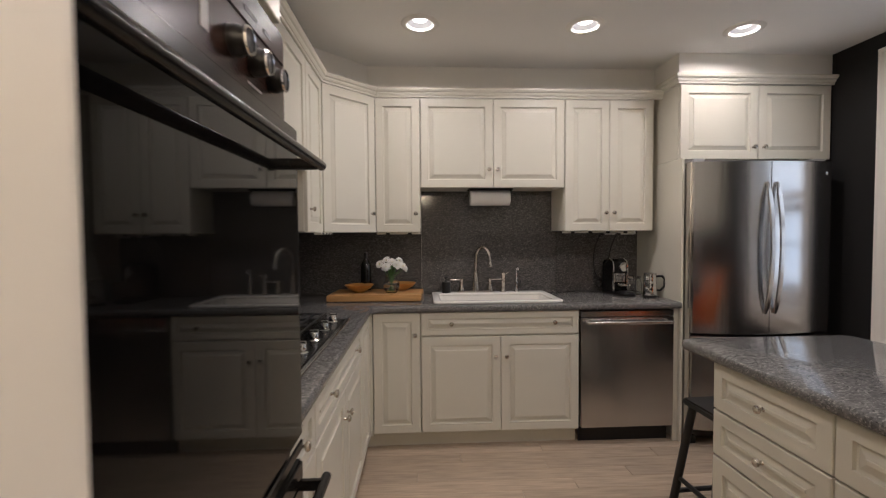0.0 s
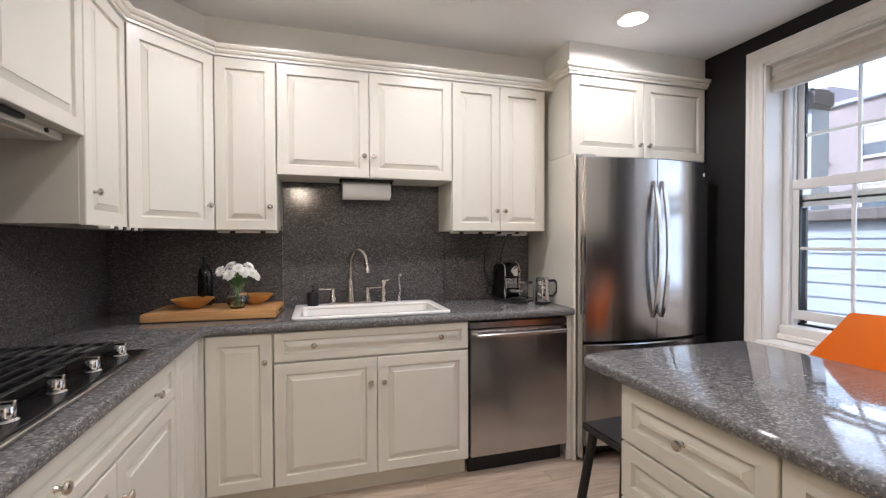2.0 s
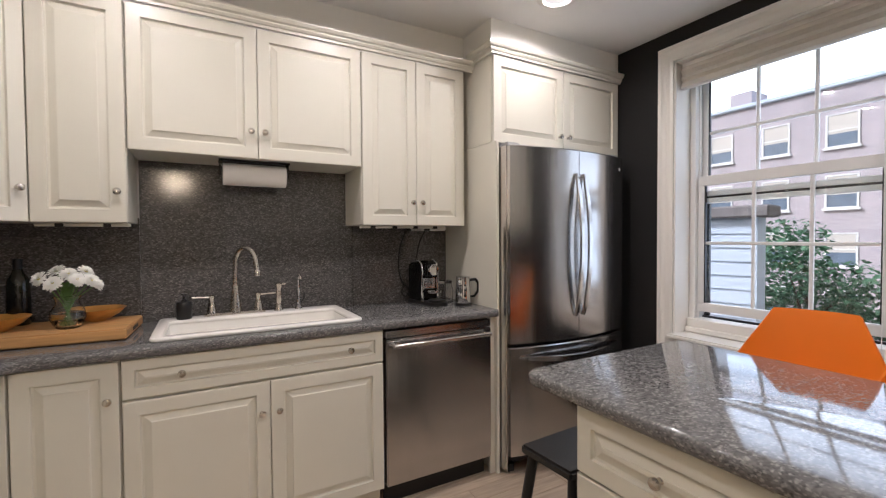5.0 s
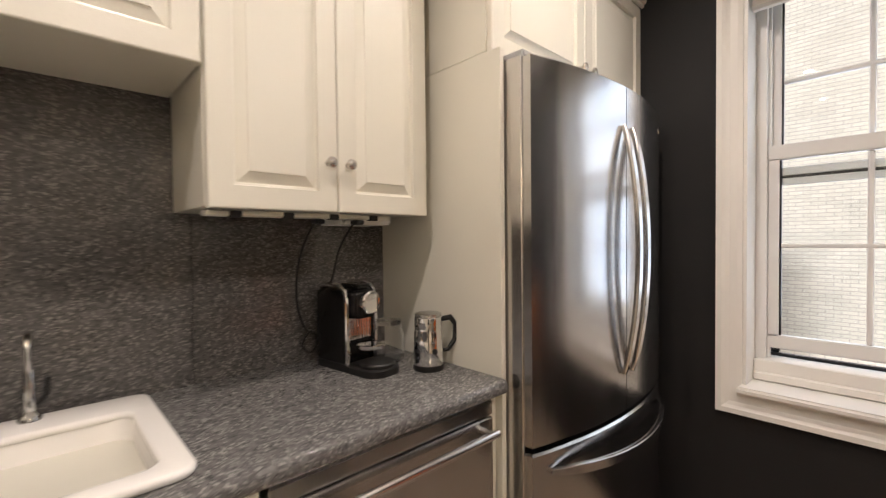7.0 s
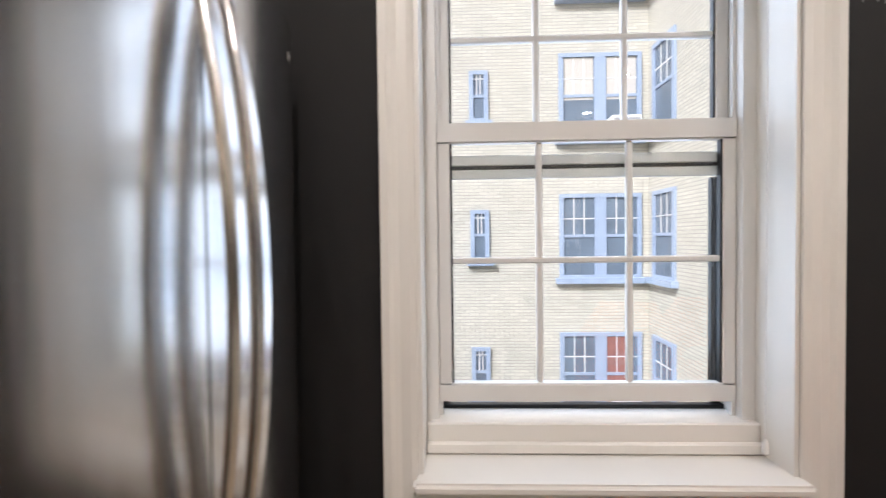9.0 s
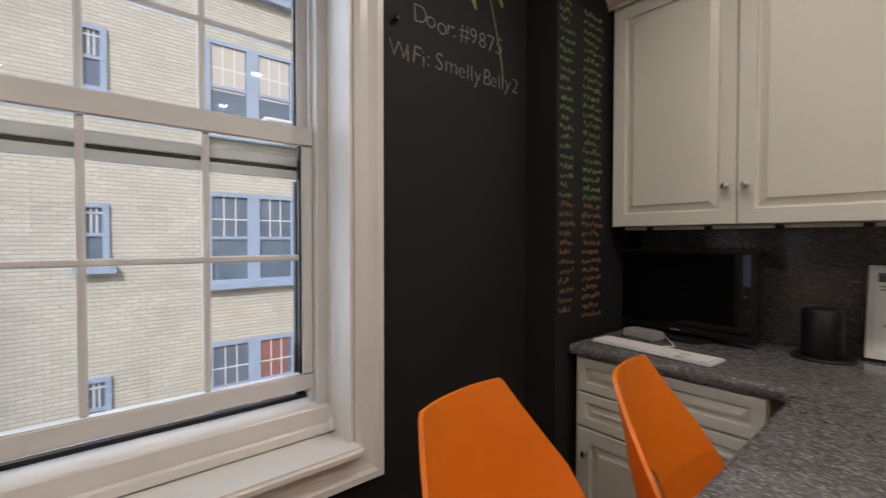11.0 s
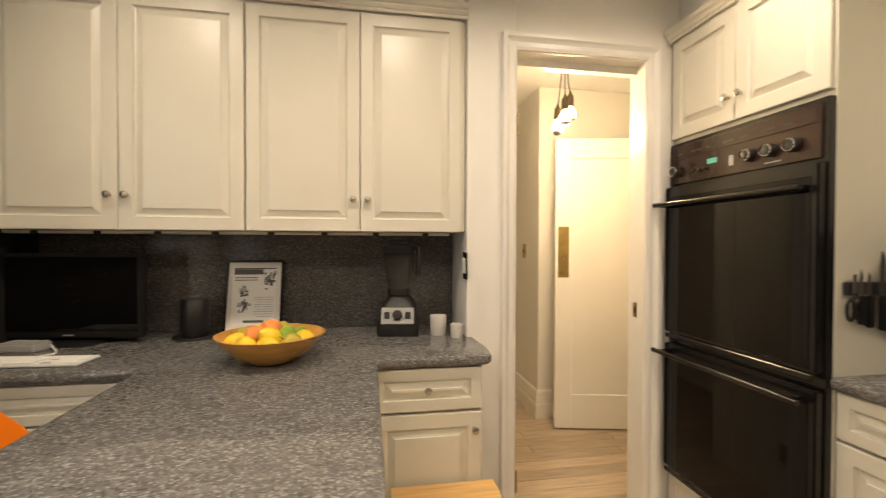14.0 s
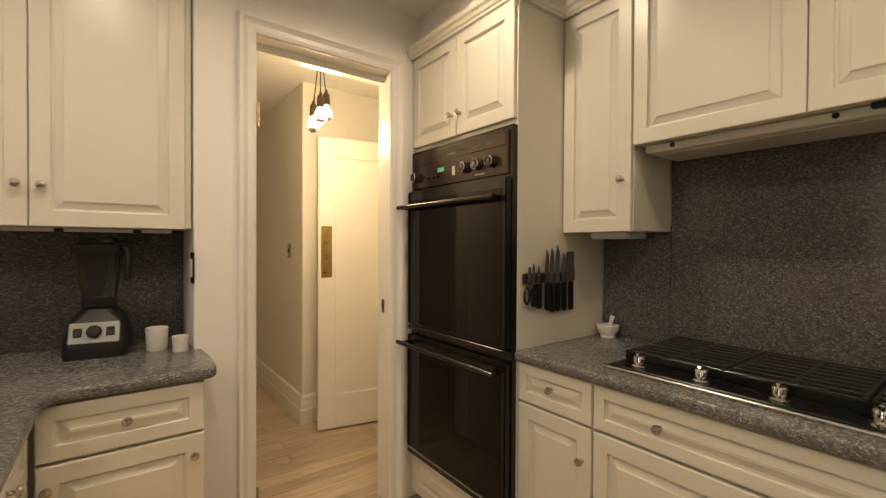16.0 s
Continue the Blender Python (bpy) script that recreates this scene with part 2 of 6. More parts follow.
CANBULB = mat("lit_downlight", (1.0, 0.90, 0.76), 0.3, bump=0, emit=5)
LED = mat("oven_clock_display", (0.10, 0.55, 0.42), 0.3, bump=0, emit=0.08)
CHALKW = mat("white_chalk", (0.22, 0.21, 0.20), 0.95, var=0.4, scale=150, bump=0)
CHALKG = mat("green_chalk", (0.14, 0.19, 0.07), 0.95, var=0.45, scale=150, bump=0)
CHALKY = mat("yellow_chalk", (0.33, 0.31, 0.09), 0.95, var=0.45, scale=150, bump=0)
CHALKO = mat("orange_chalk", (0.20, 0.11, 0.06), 0.95, var=0.45, scale=150, bump=0)
CURTAIN = mat("faded_curtain", (0.30, 0.14, 0.12), 0.9, var=0.15, scale=4, bump=0.1)
SPONGE = mat("pale_ceramic", (0.72, 0.69, 0.64), 0.35, var=0.05, bump=0.02)
BRONZE = mat("dark_bronze", (0.10, 0.075, 0.045), 0.4, 0.6, var=0.1, bump=0.02)
BRICKRED = mat("oven_panel_brown", (0.030, 0.014, 0.010), 0.22, var=0.1, bump=0)
GREYP = mat("grey_plastic", (0.36, 0.36, 0.355), 0.4, var=0.05, bump=0.03)


# ---- shape helpers ----
def thing(name, label, category, x=0, y=0, z=0, rz=0, group="", kind=""):
    e = new(name)
    e.empty_display_size = 0.1
    e.matrix_world = pose(x, y, z, 0, 0, rz)
    return tagged(e, label, category, group, kind)


def part(name, bm, material, parent=None, label="", smooth=False):
    me = bpy.data.meshes.new(name)
    bmesh.ops.recalc_face_normals(bm, faces=bm.faces)
    if smooth:
        for f in bm.faces:
            f.smooth = True
    bm.to_mesh(me)
    bm.free()
    me.materials.append(material)
    if smooth:
        me.set_sharp_from_angle(angle=radians(38))
    o = new(name, me)
    if parent is not None:
        o.parent = parent
    if label:
        o["label"] = label
    return o


def box(bm, x0, x1, y0, y1, z0, z1, bev=0.0, seg=1, m=None):
    vs = bmesh.ops.create_cube(bm, size=1)["verts"]
    for v in vs:
        v.co = Vector((x0 + (v.co.x + 0.5) * (x1 - x0), y0 + (v.co.y + 0.5) * (y1 - y0), z0 + (v.co.z + 0.5) * (z1 - z0)))
    if m is not None:
        for v in vs:
            v.co = m @ v.co
    if bev:
        s = set(vs)
        es = [e for e in bm.edges if e.verts[0] in s and e.verts[1] in s]
        bmesh.ops.bevel(bm, geom=es, offset=bev, segments=seg, affect="EDGES", clamp_overlap=True)
    return bm


def boxed(x0, x1, y0, y1, z0, z1, bev=0.0, seg=1, m=None):
    return box(bmesh.new(), x0, x1, y0, y1, z0, z1, bev, seg, m)


def loops(bm, rings, close=True, cap0=True, cap1=True):
    """Skins a list of rings of points, each with the same count."""
    vr = [[bm.verts.new(p) for p in r] for r in rings]
    n = len(vr[0])
    for a, b in zip(vr, vr[1:]):
        for i in range(n if close else n - 1):
            j = (i + 1) % n
            bm.faces.new((a[i], a[j], b[j], b[i]))
    if close and cap0:
        bm.faces.new(vr[0][::-1])
    if close and cap1:
        bm.faces.new(vr[-1])
    return bm


def lathe(bm, prof, seg=20, m=None, cap0=True, cap1=True):
    """Turns (radius, height) pairs about the local z axis."""
    m = m or Matrix()
    rings = [[m @ Vector((r * math.cos(2 * math.pi * i / seg), r * math.sin(2 * math.pi * i / seg), z)) for i in range(seg)] for r, z in prof]
    return loops(bm, rings, True, cap0, cap1)


def tube(bm, pts, r, seg=10, cap=True):
    """A round rod along a line of points; r may be a list of radii."""
    pts = [Vector(p) for p in pts]
    rs = r if isinstance(r, (list, tuple)) else [r] * len(pts)
    rings, up = [], None
    for i, p in enumerate(pts):
        d = (pts[min(i + 1, len(pts) - 1)] - pts[max(i - 1, 0)]).normalized()
        if up is None:
            up = d.orthogonal().normalized()
        up = (up - d * up.dot(d)).normalized()
        s = d.cross(up)
        rings.append([p + (up * math.cos(2 * math.pi * k / seg) + s * math.sin(2 * math.pi * k / seg)) * rs[i] for k in range(seg)])
    return loops(bm, rings, True, cap, cap)


def arc(cx, cz, r, a0, a1, n):
    return [(cx + r * math.cos(radians(a0 + (a1 - a0) * i / n)), cz + r * math.sin(radians(a0 + (a1 - a0) * i / n))) for i in range(n + 1)]


def rrect(x0, x1, y0, y1, r, z, n=5):
    """A rectangle with round corners, as one ring at height z."""
    out = []
    for cx, cy, a in ((x1 - r, y1 - r, 0), (x0 + r, y1 - r, 90), (x0 + r, y0 + r, 180), (x1 - r, y0 + r, 270)):
        out += [Vector((px, py, z)) for px, py in arc(cx, cy, r, a, a + 90, n)]
    return out


def slab(xs, ys, keep, z0, z1, bev=0.0, seg=3, edge=None, corner=None):
    """A slab cut from a grid of cells; edge(x, y) tells which rims are rounded, corner(x, y) gives the radius of an upright corner."""
    bm = bmesh.new()
    grid = {}
    for i in range(len(xs) - 1):
        for j in range(len(ys) - 1):
            if keep((xs[i] + xs[i + 1]) / 2, (ys[j] + ys[j + 1]) / 2):
                q = []
                for x, y in ((xs[i], ys[j]), (xs[i + 1], ys[j]), (xs[i + 1], ys[j + 1]), (xs[i], ys[j + 1])):
                    if (x, y) not in grid:
                        grid[(x, y)] = bm.verts.new((x, y, z0))
                    q.append(grid[(x, y)])
                bm.faces.new(q)
    top = bmesh.ops.extrude_face_region(bm, geom=list(bm.faces))["geom"]
    for v in top:
        if isinstance(v, bmesh.types.BMVert):
            v.co.z = z1
    bmesh.ops.recalc_face_normals(bm, faces=bm.faces)
    bmesh.ops.dissolve_limit(bm, angle_limit=0.02, verts=bm.verts, edges=bm.edges)
    if corner:
        for rad in sorted({corner(*g) for g in grid if corner(*g)}):
            es = [e for e in bm.edges if abs(e.verts[0].co.z - e.verts[1].co.z) > 0.01 and corner(round(e.verts[0].co.x, 4), round(e.verts[0].co.y, 4)) == rad]
            if es:
                bmesh.ops.bevel(bm, geom=es, offset=rad, segments=5, affect="EDGES", profile=0.5)
    if bev:
        es = []
        for e in bm.edges:
            if len(e.link_faces) == 2 and e.link_faces[0].normal.angle(e.link_faces[1].normal) > 1.2 and abs(e.verts[0].co.z - e.verts[1].co.z) < 0.001:
                c = (e.verts[0].co + e.verts[1].co) / 2
                if edge is None or edge(c.x, c.y):
                    es.append(e)
        bmesh.ops.bevel(bm, geom=es, offset=bev, segments=seg, affect="EDGES", profile=0.5, clamp_overlap=True)
    return bm


def sweep(bm, path, prof, closed=False):
    """Carries a profile of (out, up) pairs along a plan line; out is to the right of the way walked."""
    P = [Vector((p[0], p[1], 0)) for p in path]
    rings = []
    for i, p in enumerate(P):
        a = P[i - 1] if i or closed else None
        b = P[(i + 1) % len(P)] if i < len(P) - 1 or closed else None
        d0 = (p - a).normalized() if a is not None else (b - p).normalized()
        d1 = (b - p).normalized() if b is not None else d0
        n0, n1 = Vector((d0.y, -d0.x, 0)), Vector((d1.y, -d1.x, 0))
        k = (n0 + n1) / (1 + n0.dot(n1))
        z = path[i][2]
        rings.append([p + k * o + Vector((0, 0, z + u)) for o, u in prof])
    if closed:
        rings.append(rings[0])
    return loops(bm, rings, True, not closed, not closed)


def ball(bm, c, r, sub=2, squash=(1, 1, 1)):
    bmesh.ops.create_icosphere(bm, subdivisions=sub, radius=r, matrix=Matrix.Translation(c) @ Matrix.Diagonal((*squash, 1)))
    return bm


def raised_panel(x0, x1, z0, z1, t=0.02, stile=0.052):
    """A cabinet front in the xz plane, facing -y: rounded frame, sunk groove, raised field."""
    st = min(stile, (x1 - x0) * 0.24, (z1 - z0) * 0.27)
    rings = []
    for i, d in ((0, 0.0), (0, t - 0.004), (0.0015, t - 0.001), (0.004, t), (st, t), (st + 0.002, t - 0.010), (st + 0.008, t - 0.0115), (st + 0.032, t - 0.003), (st + 0.033, t - 0.0005), (st + 0.036, t)):
        i = min(i, (x1 - x0) / 2 - 0.004, (z1 - z0) / 2 - 0.004)
        rings.append([Vector((x, -d, z)) for x, z in ((x0 + i, z0 + i), (x1 - i, z0 + i), (x1 - i, z1 - i), (x0 + i, z1 - i))])
    return loops(bmesh.new(), rings)


def knob(parent, x, z, y=-0.02):
    m = pose(x, y, z, 90)
    part("knob", lathe(bmesh.new(), ((0.008, 0), (0.0055, 0.003), (0.005, 0.012), (0.0125, 0.0165), (0.0145, 0.021), (0.0125, 0.026), (0.006, 0.0285)), 14, m), NICKEL, parent, "satin nickel knob", True)


def cabinet(label, x, y, rz, w, d, z0, z1, fronts, toe=False, name="cabinet", group="", body=None):
    """A cabinet unit in its own frame: x across, front at y = 0 towards -y. fronts: (kind, x0, x1, z0, z1, [knobs])."""
    c = thing(name, label, "cabinet", x, y, 0, rz, group)
    part("body", body or boxed(0.001, w - 0.001, 0, d, z0, z1, 0.002), PAINT, c)
    if toe:
        part("toe_kick", boxed(0.0, w, 0.055, 0.075, 0.002, z0), PAINT, c)
    for kind, x0, x1, a, b, knobs in fronts:
        f = part(kind, raised_panel(x0, x1, a, b), PAINT, c)
        for kx, kz in knobs:
            knob(f, kx, kz)
    return c


# ---- structure ----
LX, RX, BY, DY = -0.865, 2.72, 3.22, -0.11   # left wall, window wall, sink wall, desk wall
H = 2.5
WS = 0.81     # top of the window frame's foot
WY0, WY1, WZ0, WZ1 = 1.375, 2.31, 0.70, 2.32  # window opening


def setting(name, bm, material, label, category):
    o = part(name, bm, material)
    return tagged(o, label, category, kind="structure")


def cell_wall(axis, a, b, us, zs, holes, name, material, label):
    """A wall across axis 'x' or 'y' from a to b, with openings cut as cells."""
    bm = slab(us, zs, lambda u, z: not any(h[0] < u < h[1] and h[2] < z < h[3] for h in holes), a, b)
    for v in bm.verts:
        u, z, t = v.co
        v.co = (t, u, z) if axis == "x" else (u, t, z)
    return setting(name, bm, material, label, "wall")


bm = boxed(LX - 0.15, RX + 0.26, DY - 0.15, BY + 0.15, -0.12, -0.012)
box(bm, -1.65, 1.6, -3.05, DY - 0.15, -0.12, -0.012)
box(bm, -1.65, LX - 0.15, DY - 0.15, 0.30, -0.12, -0.012)
floor = setting("floor", bm, PLANK, "pale oak plank floor running through kitchen and hall", "floor")
xs = sorted({-1.7, 3.1} | {c[0] + s for c in CANS for s in (-0.066, 0.066)})
ys = sorted({-3.3, 3.4} | {c[1] + s for c in CANS for s in (-0.066, 0.066)})
setting("ceiling", slab(xs, ys, lambda x, y: not any(abs(x - a) < 0.066 and abs(y - b) < 0.066 for a, b in CANS), H, H + 0.12), CEIL, "smooth pale painted ceiling with recessed downlights", "ceiling")
setting("ceiling_cover", boxed(-1.7, 3.1, -3.3, 3.4, H + 0.124, H + 0.2), CEIL, "plain ceiling void cover above the downlights", "ceiling")
setting("wall_west", boxed(LX - 0.15, LX, 0.105, BY, 0, H), WALL, "pale painted wall behind the cooktop run", "wall")
setting("wall_north", boxed(LX - 0.15, RX + 0.2, BY, BY + 0.15, 0, H), WALL, "pale painted wall behind the sink run", "wall")
cell_wall("x", RX, RX + 0.26, [DY - 0.15, WY0, WY1, BY], [0, WZ0, WZ1, H], [(WY0, WY1, WZ0, WZ1)], "wall_east", BLACKWALL, "matt black chalkboard-painted wall with a sash window")
setting("chalkboard_chase", boxed(2.575, RX, DY - 0.1, 0.60, 0, H), BLACKWALL, "matt black chalkboard-painted boxed chase beside the desk", "wall")
setting("wall_desk", boxed(0.60, 2.575, DY - 0.15, DY, 0, H), WALL, "pale painted wall behind the desk run", "wall")
setting("wall_alcove", boxed(0.503, 0.725, DY, 0.225, 0, H, 0.004), WALL, "pale painted wall end beside the desk alcove", "wall")
bm = boxed(LX, -0.137, 0.105, 0.225, 0, H)
box(bm, -0.137, 0.503, 0.105, 0.225, 2.18, H)
setting("wall_door", bm, WALL, "pale painted wall over the kitchen doorway", "wall")
setting("wall_alcove_back", boxed(0.503, 0.60, DY - 0.15, DY, 0, H), WALL, "pale painted wall closing the alcove", "wall")

# hall beyond the doorway
setting("hall_wall_corner", boxed(-1.5, -0.115, -2.9, -1.02, 0, H, 0.006), WALL, "cream painted hall wall with an outside corner", "wall")
setting("hall_wall_end", boxed(-1.5, 1.6, -3.05, -2.9, 0, H), WALL, "cream painted wall at the end of the hall", "wall")
setting("hall_wall_west", boxed(-1.65, -1.5, -3.05, 0.30, 0, H), WALL, "cream painted west hall wall", "wall")
setting("hall_wall_closing", boxed(-1.5, LX - 0.15, 0.105, 0.30, 0, H), WALL, "cream painted hall wall behind the oven", "wall")
setting("hall_wall_east", boxed(1.45, 1.6, -2.9, DY - 0.15, 0, H), WALL, "cream painted east hall wall", "wall")
SKIRT = ((0, 0), (0.022, 0), (0.022, 0.10), (0.017, 0.112), (0.017, 0.145), (0.013, 0.172), (0.012, 0.190), (0.007, 0.205), (0, 0.21))
setting("baseboard_hall", sweep(bmesh.new(), [(-1.5, -1.02, 0), (-0.115, -1.02, 0), (-0.115, -2.9, 0)][::-1], SKIRT), TRIM, "tall moulded white hall baseboard", "baseboard")

# door casing
CAS = ((0, 0), (0.008, 0), (0.012, 0.012), (0.012, 0.030), (0.018, 0.040), (0.026, 0.048), (0.026, 0.062), (0, 0.066))


def casing(name, axis, plane, u0, u1, z0, z1, sgn, label, bottom=False, scale=1.0):
    """Moulded casing round an opening; sgn: which way along the axis it faces."""
    pts = [(u0, z0), (u0, z1), (u1, z1), (u1, z0)]
    rings = []
    n = len(pts)
    for i, (u, z) in enumerate(pts):
        su = -1 if u == u0 else 1
        su, sz = su, (1 if z == z1 else (-1 if bottom else 0))
        ring = []
        for out, w in CAS:
            uu, zz = u + su * w * scale, z + sz * w * scale
            t = plane + sgn * out
            ring.append(Vector((t, uu, zz)) if axis == "x" else Vector((uu, t, zz)))
        rings.append(ring)
    if bottom:
        rings.append(rings[0])
    return setting(name, loops(bmesh.new(), rings, True, not bottom, not bottom), TRIM, label, "casing")


casing("door_casing_kitchen", "y", 0.225, -0.137, 0.503, 0.0, 2.18, 1, "moulded white casing round the kitchen doorway", False, 1.05)
casing("door_casing_hall", "y", 0.105, -0.137, 0.503, 0.0, 2.18, -1, "moulded white casing on the hall side of the doorway")
bm = boxed(-0.137, -0.133, 0.107, 0.223, 0, 2.176)
box(bm, 0.499, 0.503, 0.107, 0.223, 0, 2.176)
box(bm, -0.137, 0.503, 0.107, 0.223, 2.176, 2.18)
box(bm, -0.133, 0.499, 0.107, 0.150, 2.142, 2.176)
setting("door_jamb", bm, TRIM, "white painted door jamb lining", "jamb")
st = thing("strike_plate", "small brass strike plate let into the door jamb", "strike plate", -0.133, 0.155, 1.0)
part("plate", boxed(0, 0.002, -0.014, 0.014, -0.035, 0.035, 0.0005), BRASS, st)
part("latch_hole", boxed(0.002, 0.003, -0.006, 0.006, -0.014, 0.014), BLACKP, st)
hg = thing("door_hinge", "brass butt hinge on the door jamb", "hinge", 0.499, 0.215, 0)
for hz in (0.25, 1.85):
    part("leaf", boxed(-0.003, 0, -0.03, 0.0, hz - 0.045, hz + 0.045, 0.0005), BRASS, hg)
    part("pin", lathe(bmesh.new(), ((0.006, -0.05), (0.006, 0.05)), 8, pose(-0.006, 0.006, hz)), BRASS, hg)

# hall door standing open
dr = thing("panel_door", "cream panelled hall door standing open, brass push plate", "door", -0.15, -0.80, 0.012, 168, kind="structure")
dr.name = "door_1"
bm = bmesh.new()
fr, W, HT, T = 0.12, 0.72, 2.05, 0.035
for a in ((0, fr, 0, HT), (W - fr, W, 0, HT), (fr, W - fr, 0, 0.24), (fr, W - fr, HT - 0.14, HT)):
    box(bm, a[0], a[1], 0, T, a[2], a[3], 0.003)
part("frame", bm, TRIM, dr)
part("panel", boxed(fr, W - fr, 0.010, T - 0.010, 0.24, HT - 0.14), TRIM, dr)
part("push_plate", boxed(0.02, 0.095, -0.0025, 0, 1.07, 1.43, 0.0008), BRASS, dr, "aged brass push plate")
part("kick_block", boxed(0.60, 0.71, -0.012, 0, 0.0, 0.075, 0.002), BLACKP, dr, "dark door stop at the foot")
sw = thing("light_switch", "small brass toggle switch plate on hall wall", "switch", -0.115, -1.32, 1.26)
part("plate", boxed(0, 0.004, -0.035, 0.035, -0.058, 0.058, 0.0015), BRASS, sw)
part("toggle", boxed(0.004, 0.014, -0.005, 0.005, -0.012, 0.012, 0.001), BLACKP, sw)

# hall pendant: three bare bulbs
pd = thing("pendant_light", "pendant cluster of three bare lit bulbs on cords", "pendant", 0.04, -0.27, H)
part("canopy", lathe(bmesh.new(), ((0.05, 0), (0.05, -0.012), (0.03, -0.03), (0.012, -0.045)), 16), BRASS, pd, smooth=True)
part("hook", tube(bmesh.new(), [(0, 0, -0.045), (0.012, 0, -0.06), (0, 0, -0.075), (-0.01, 0, -0.065)], 0.004, 6), BRASS, pd)
for k, (ox, oy, dz) in enumerate(((-0.035, 0.0, -0.33), (0.010, 0.03, -0.36), (0.03, -0.025, -0.40))):
    part("cord", tube(bmesh.new(), [(0, 0, -0.06), (ox * 0.3, oy * 0.3, -0.15), (ox, oy, dz)], 0.003, 6), BLACKP, pd)
    part("socket", lathe(bmesh.new(), ((0.006, 0.03), (0.010, 0.012), (0.019, 0.0), (0.021, -0.055), (0.017, -0.06)), 14, pose(ox, oy, dz)), BRONZE, pd, "dark bronze lamp socket", smooth=True)
    part("bulb", lathe(bmesh.new(), ((0.014, -0.06), (0.02, -0.072), (0.031, -0.095), (0.034, -0.115), (0.031, -0.130)), 16, pose(ox, oy, dz)), BULB, pd, "glowing bare bulb", True)
    part("bulb_tip", lathe(bmesh.new(), ((0.031, -0.130), (0.025, -0.142), (0.014, -0.150), (0.004, -0.153)), 16, pose(ox, oy, dz), False, True), SATIN, pd, "silvered bulb tip", True)

# recessed lights
for cx, cy in CANS:
    d = thing("downlight", "recessed round ceiling downlight, white trim, lit", "downlight", cx, cy, H, group="ceiling downlights")
    part("trim_ring", lathe(bmesh.new(), ((0.066, 0.006), (0.068, -0.006), (0.074, -0.010), (0.096, -0.008), (0.104, -0.003), (0.104, 0.0), (0.070, 0.001)), 40, None, False, False), TRIM, d, "white trim ring", True)
    # The cone's grey carries the shadow crescent between trim ring and lamp face.
    part("reflector", lathe(bmesh.new(), ((0.066, 0.004), (0.063, 0.03), (0.056, 0.058), (0.045, 0.066)), 32, None, False, False), GREYP, d, "reflector cone, greyed for the shade inside the ring", True)
    part("bulb", lathe(bmesh.new(), ((0.044, 0.062), (0.043, 0.034), (0.040, 0.022), (0.028, 0.015), (0.004, 0.013)), 28, None, False, True), CANBULB, d, "glowing lamp face", True)

# ---- window ----
casing("window_casing", "x", RX, WY0, WY1, WZ0, WZ1, -1, "moulded white casing round the sash window", True, 1.36)
bm = bmesh.new()
for a in ((WY0, WY0 + 0.012, WZ0, WZ1), (WY1 - 0.012, WY1, WZ0, WZ1), (WY0, WY1, WZ1 - 0.012, WZ1)):
    box(bm, RX + 0.001, RX + 0.26, a[0], a[1], a[2], a[3])
box(bm, RX + 0.115, RX + 0.26, WY0 + 0.012, WY1 - 0.012, WZ0, WS, 0.004)
box(bm, RX + 0.098, RX + 0.114, WY0 + 0.012, WY1 - 0.012, WZ0 + 0.03, WZ0 + 0.062, 0.005)
setting("window_reveal", bm, TRIM, "white painted window reveal and stool", "window reveal")
setting("window_sill", boxed(RX - 0.048, RX + 0.113, WY0 - 0.012, WY1 + 0.012, WZ0 - 0.002, WZ0 + 0.028, 0.009, 3), TRIM, "white painted window sill", "sill")
win = thing("window_1", "white double-hung sash window with glazing bars, slightly raised", "window", RX + 0.19, 0, 0, kind="structure")
FY0, FY1 = WY0 + 0.012, WY1 - 0.012
bm = boxed(-0.05, 0.07, FY0, FY0 + 0.035, WS, WZ1 - 0.012)
box(bm, -0.05, 0.07, FY1 - 0.035, FY1, WS, WZ1 - 0.012)
box(bm, -0.02, -0.008, FY0 + 0.035, FY0 + 0.045, WS, WZ1 - 0.012)
box(bm, -0.02, -0.008, FY1 - 0.045, FY1 - 0.035, WS, WZ1 - 0.012)
part("window_frame", bm, VINYL, win)
SY0, SY1 = FY0 + 0.036, FY1 - 0.036


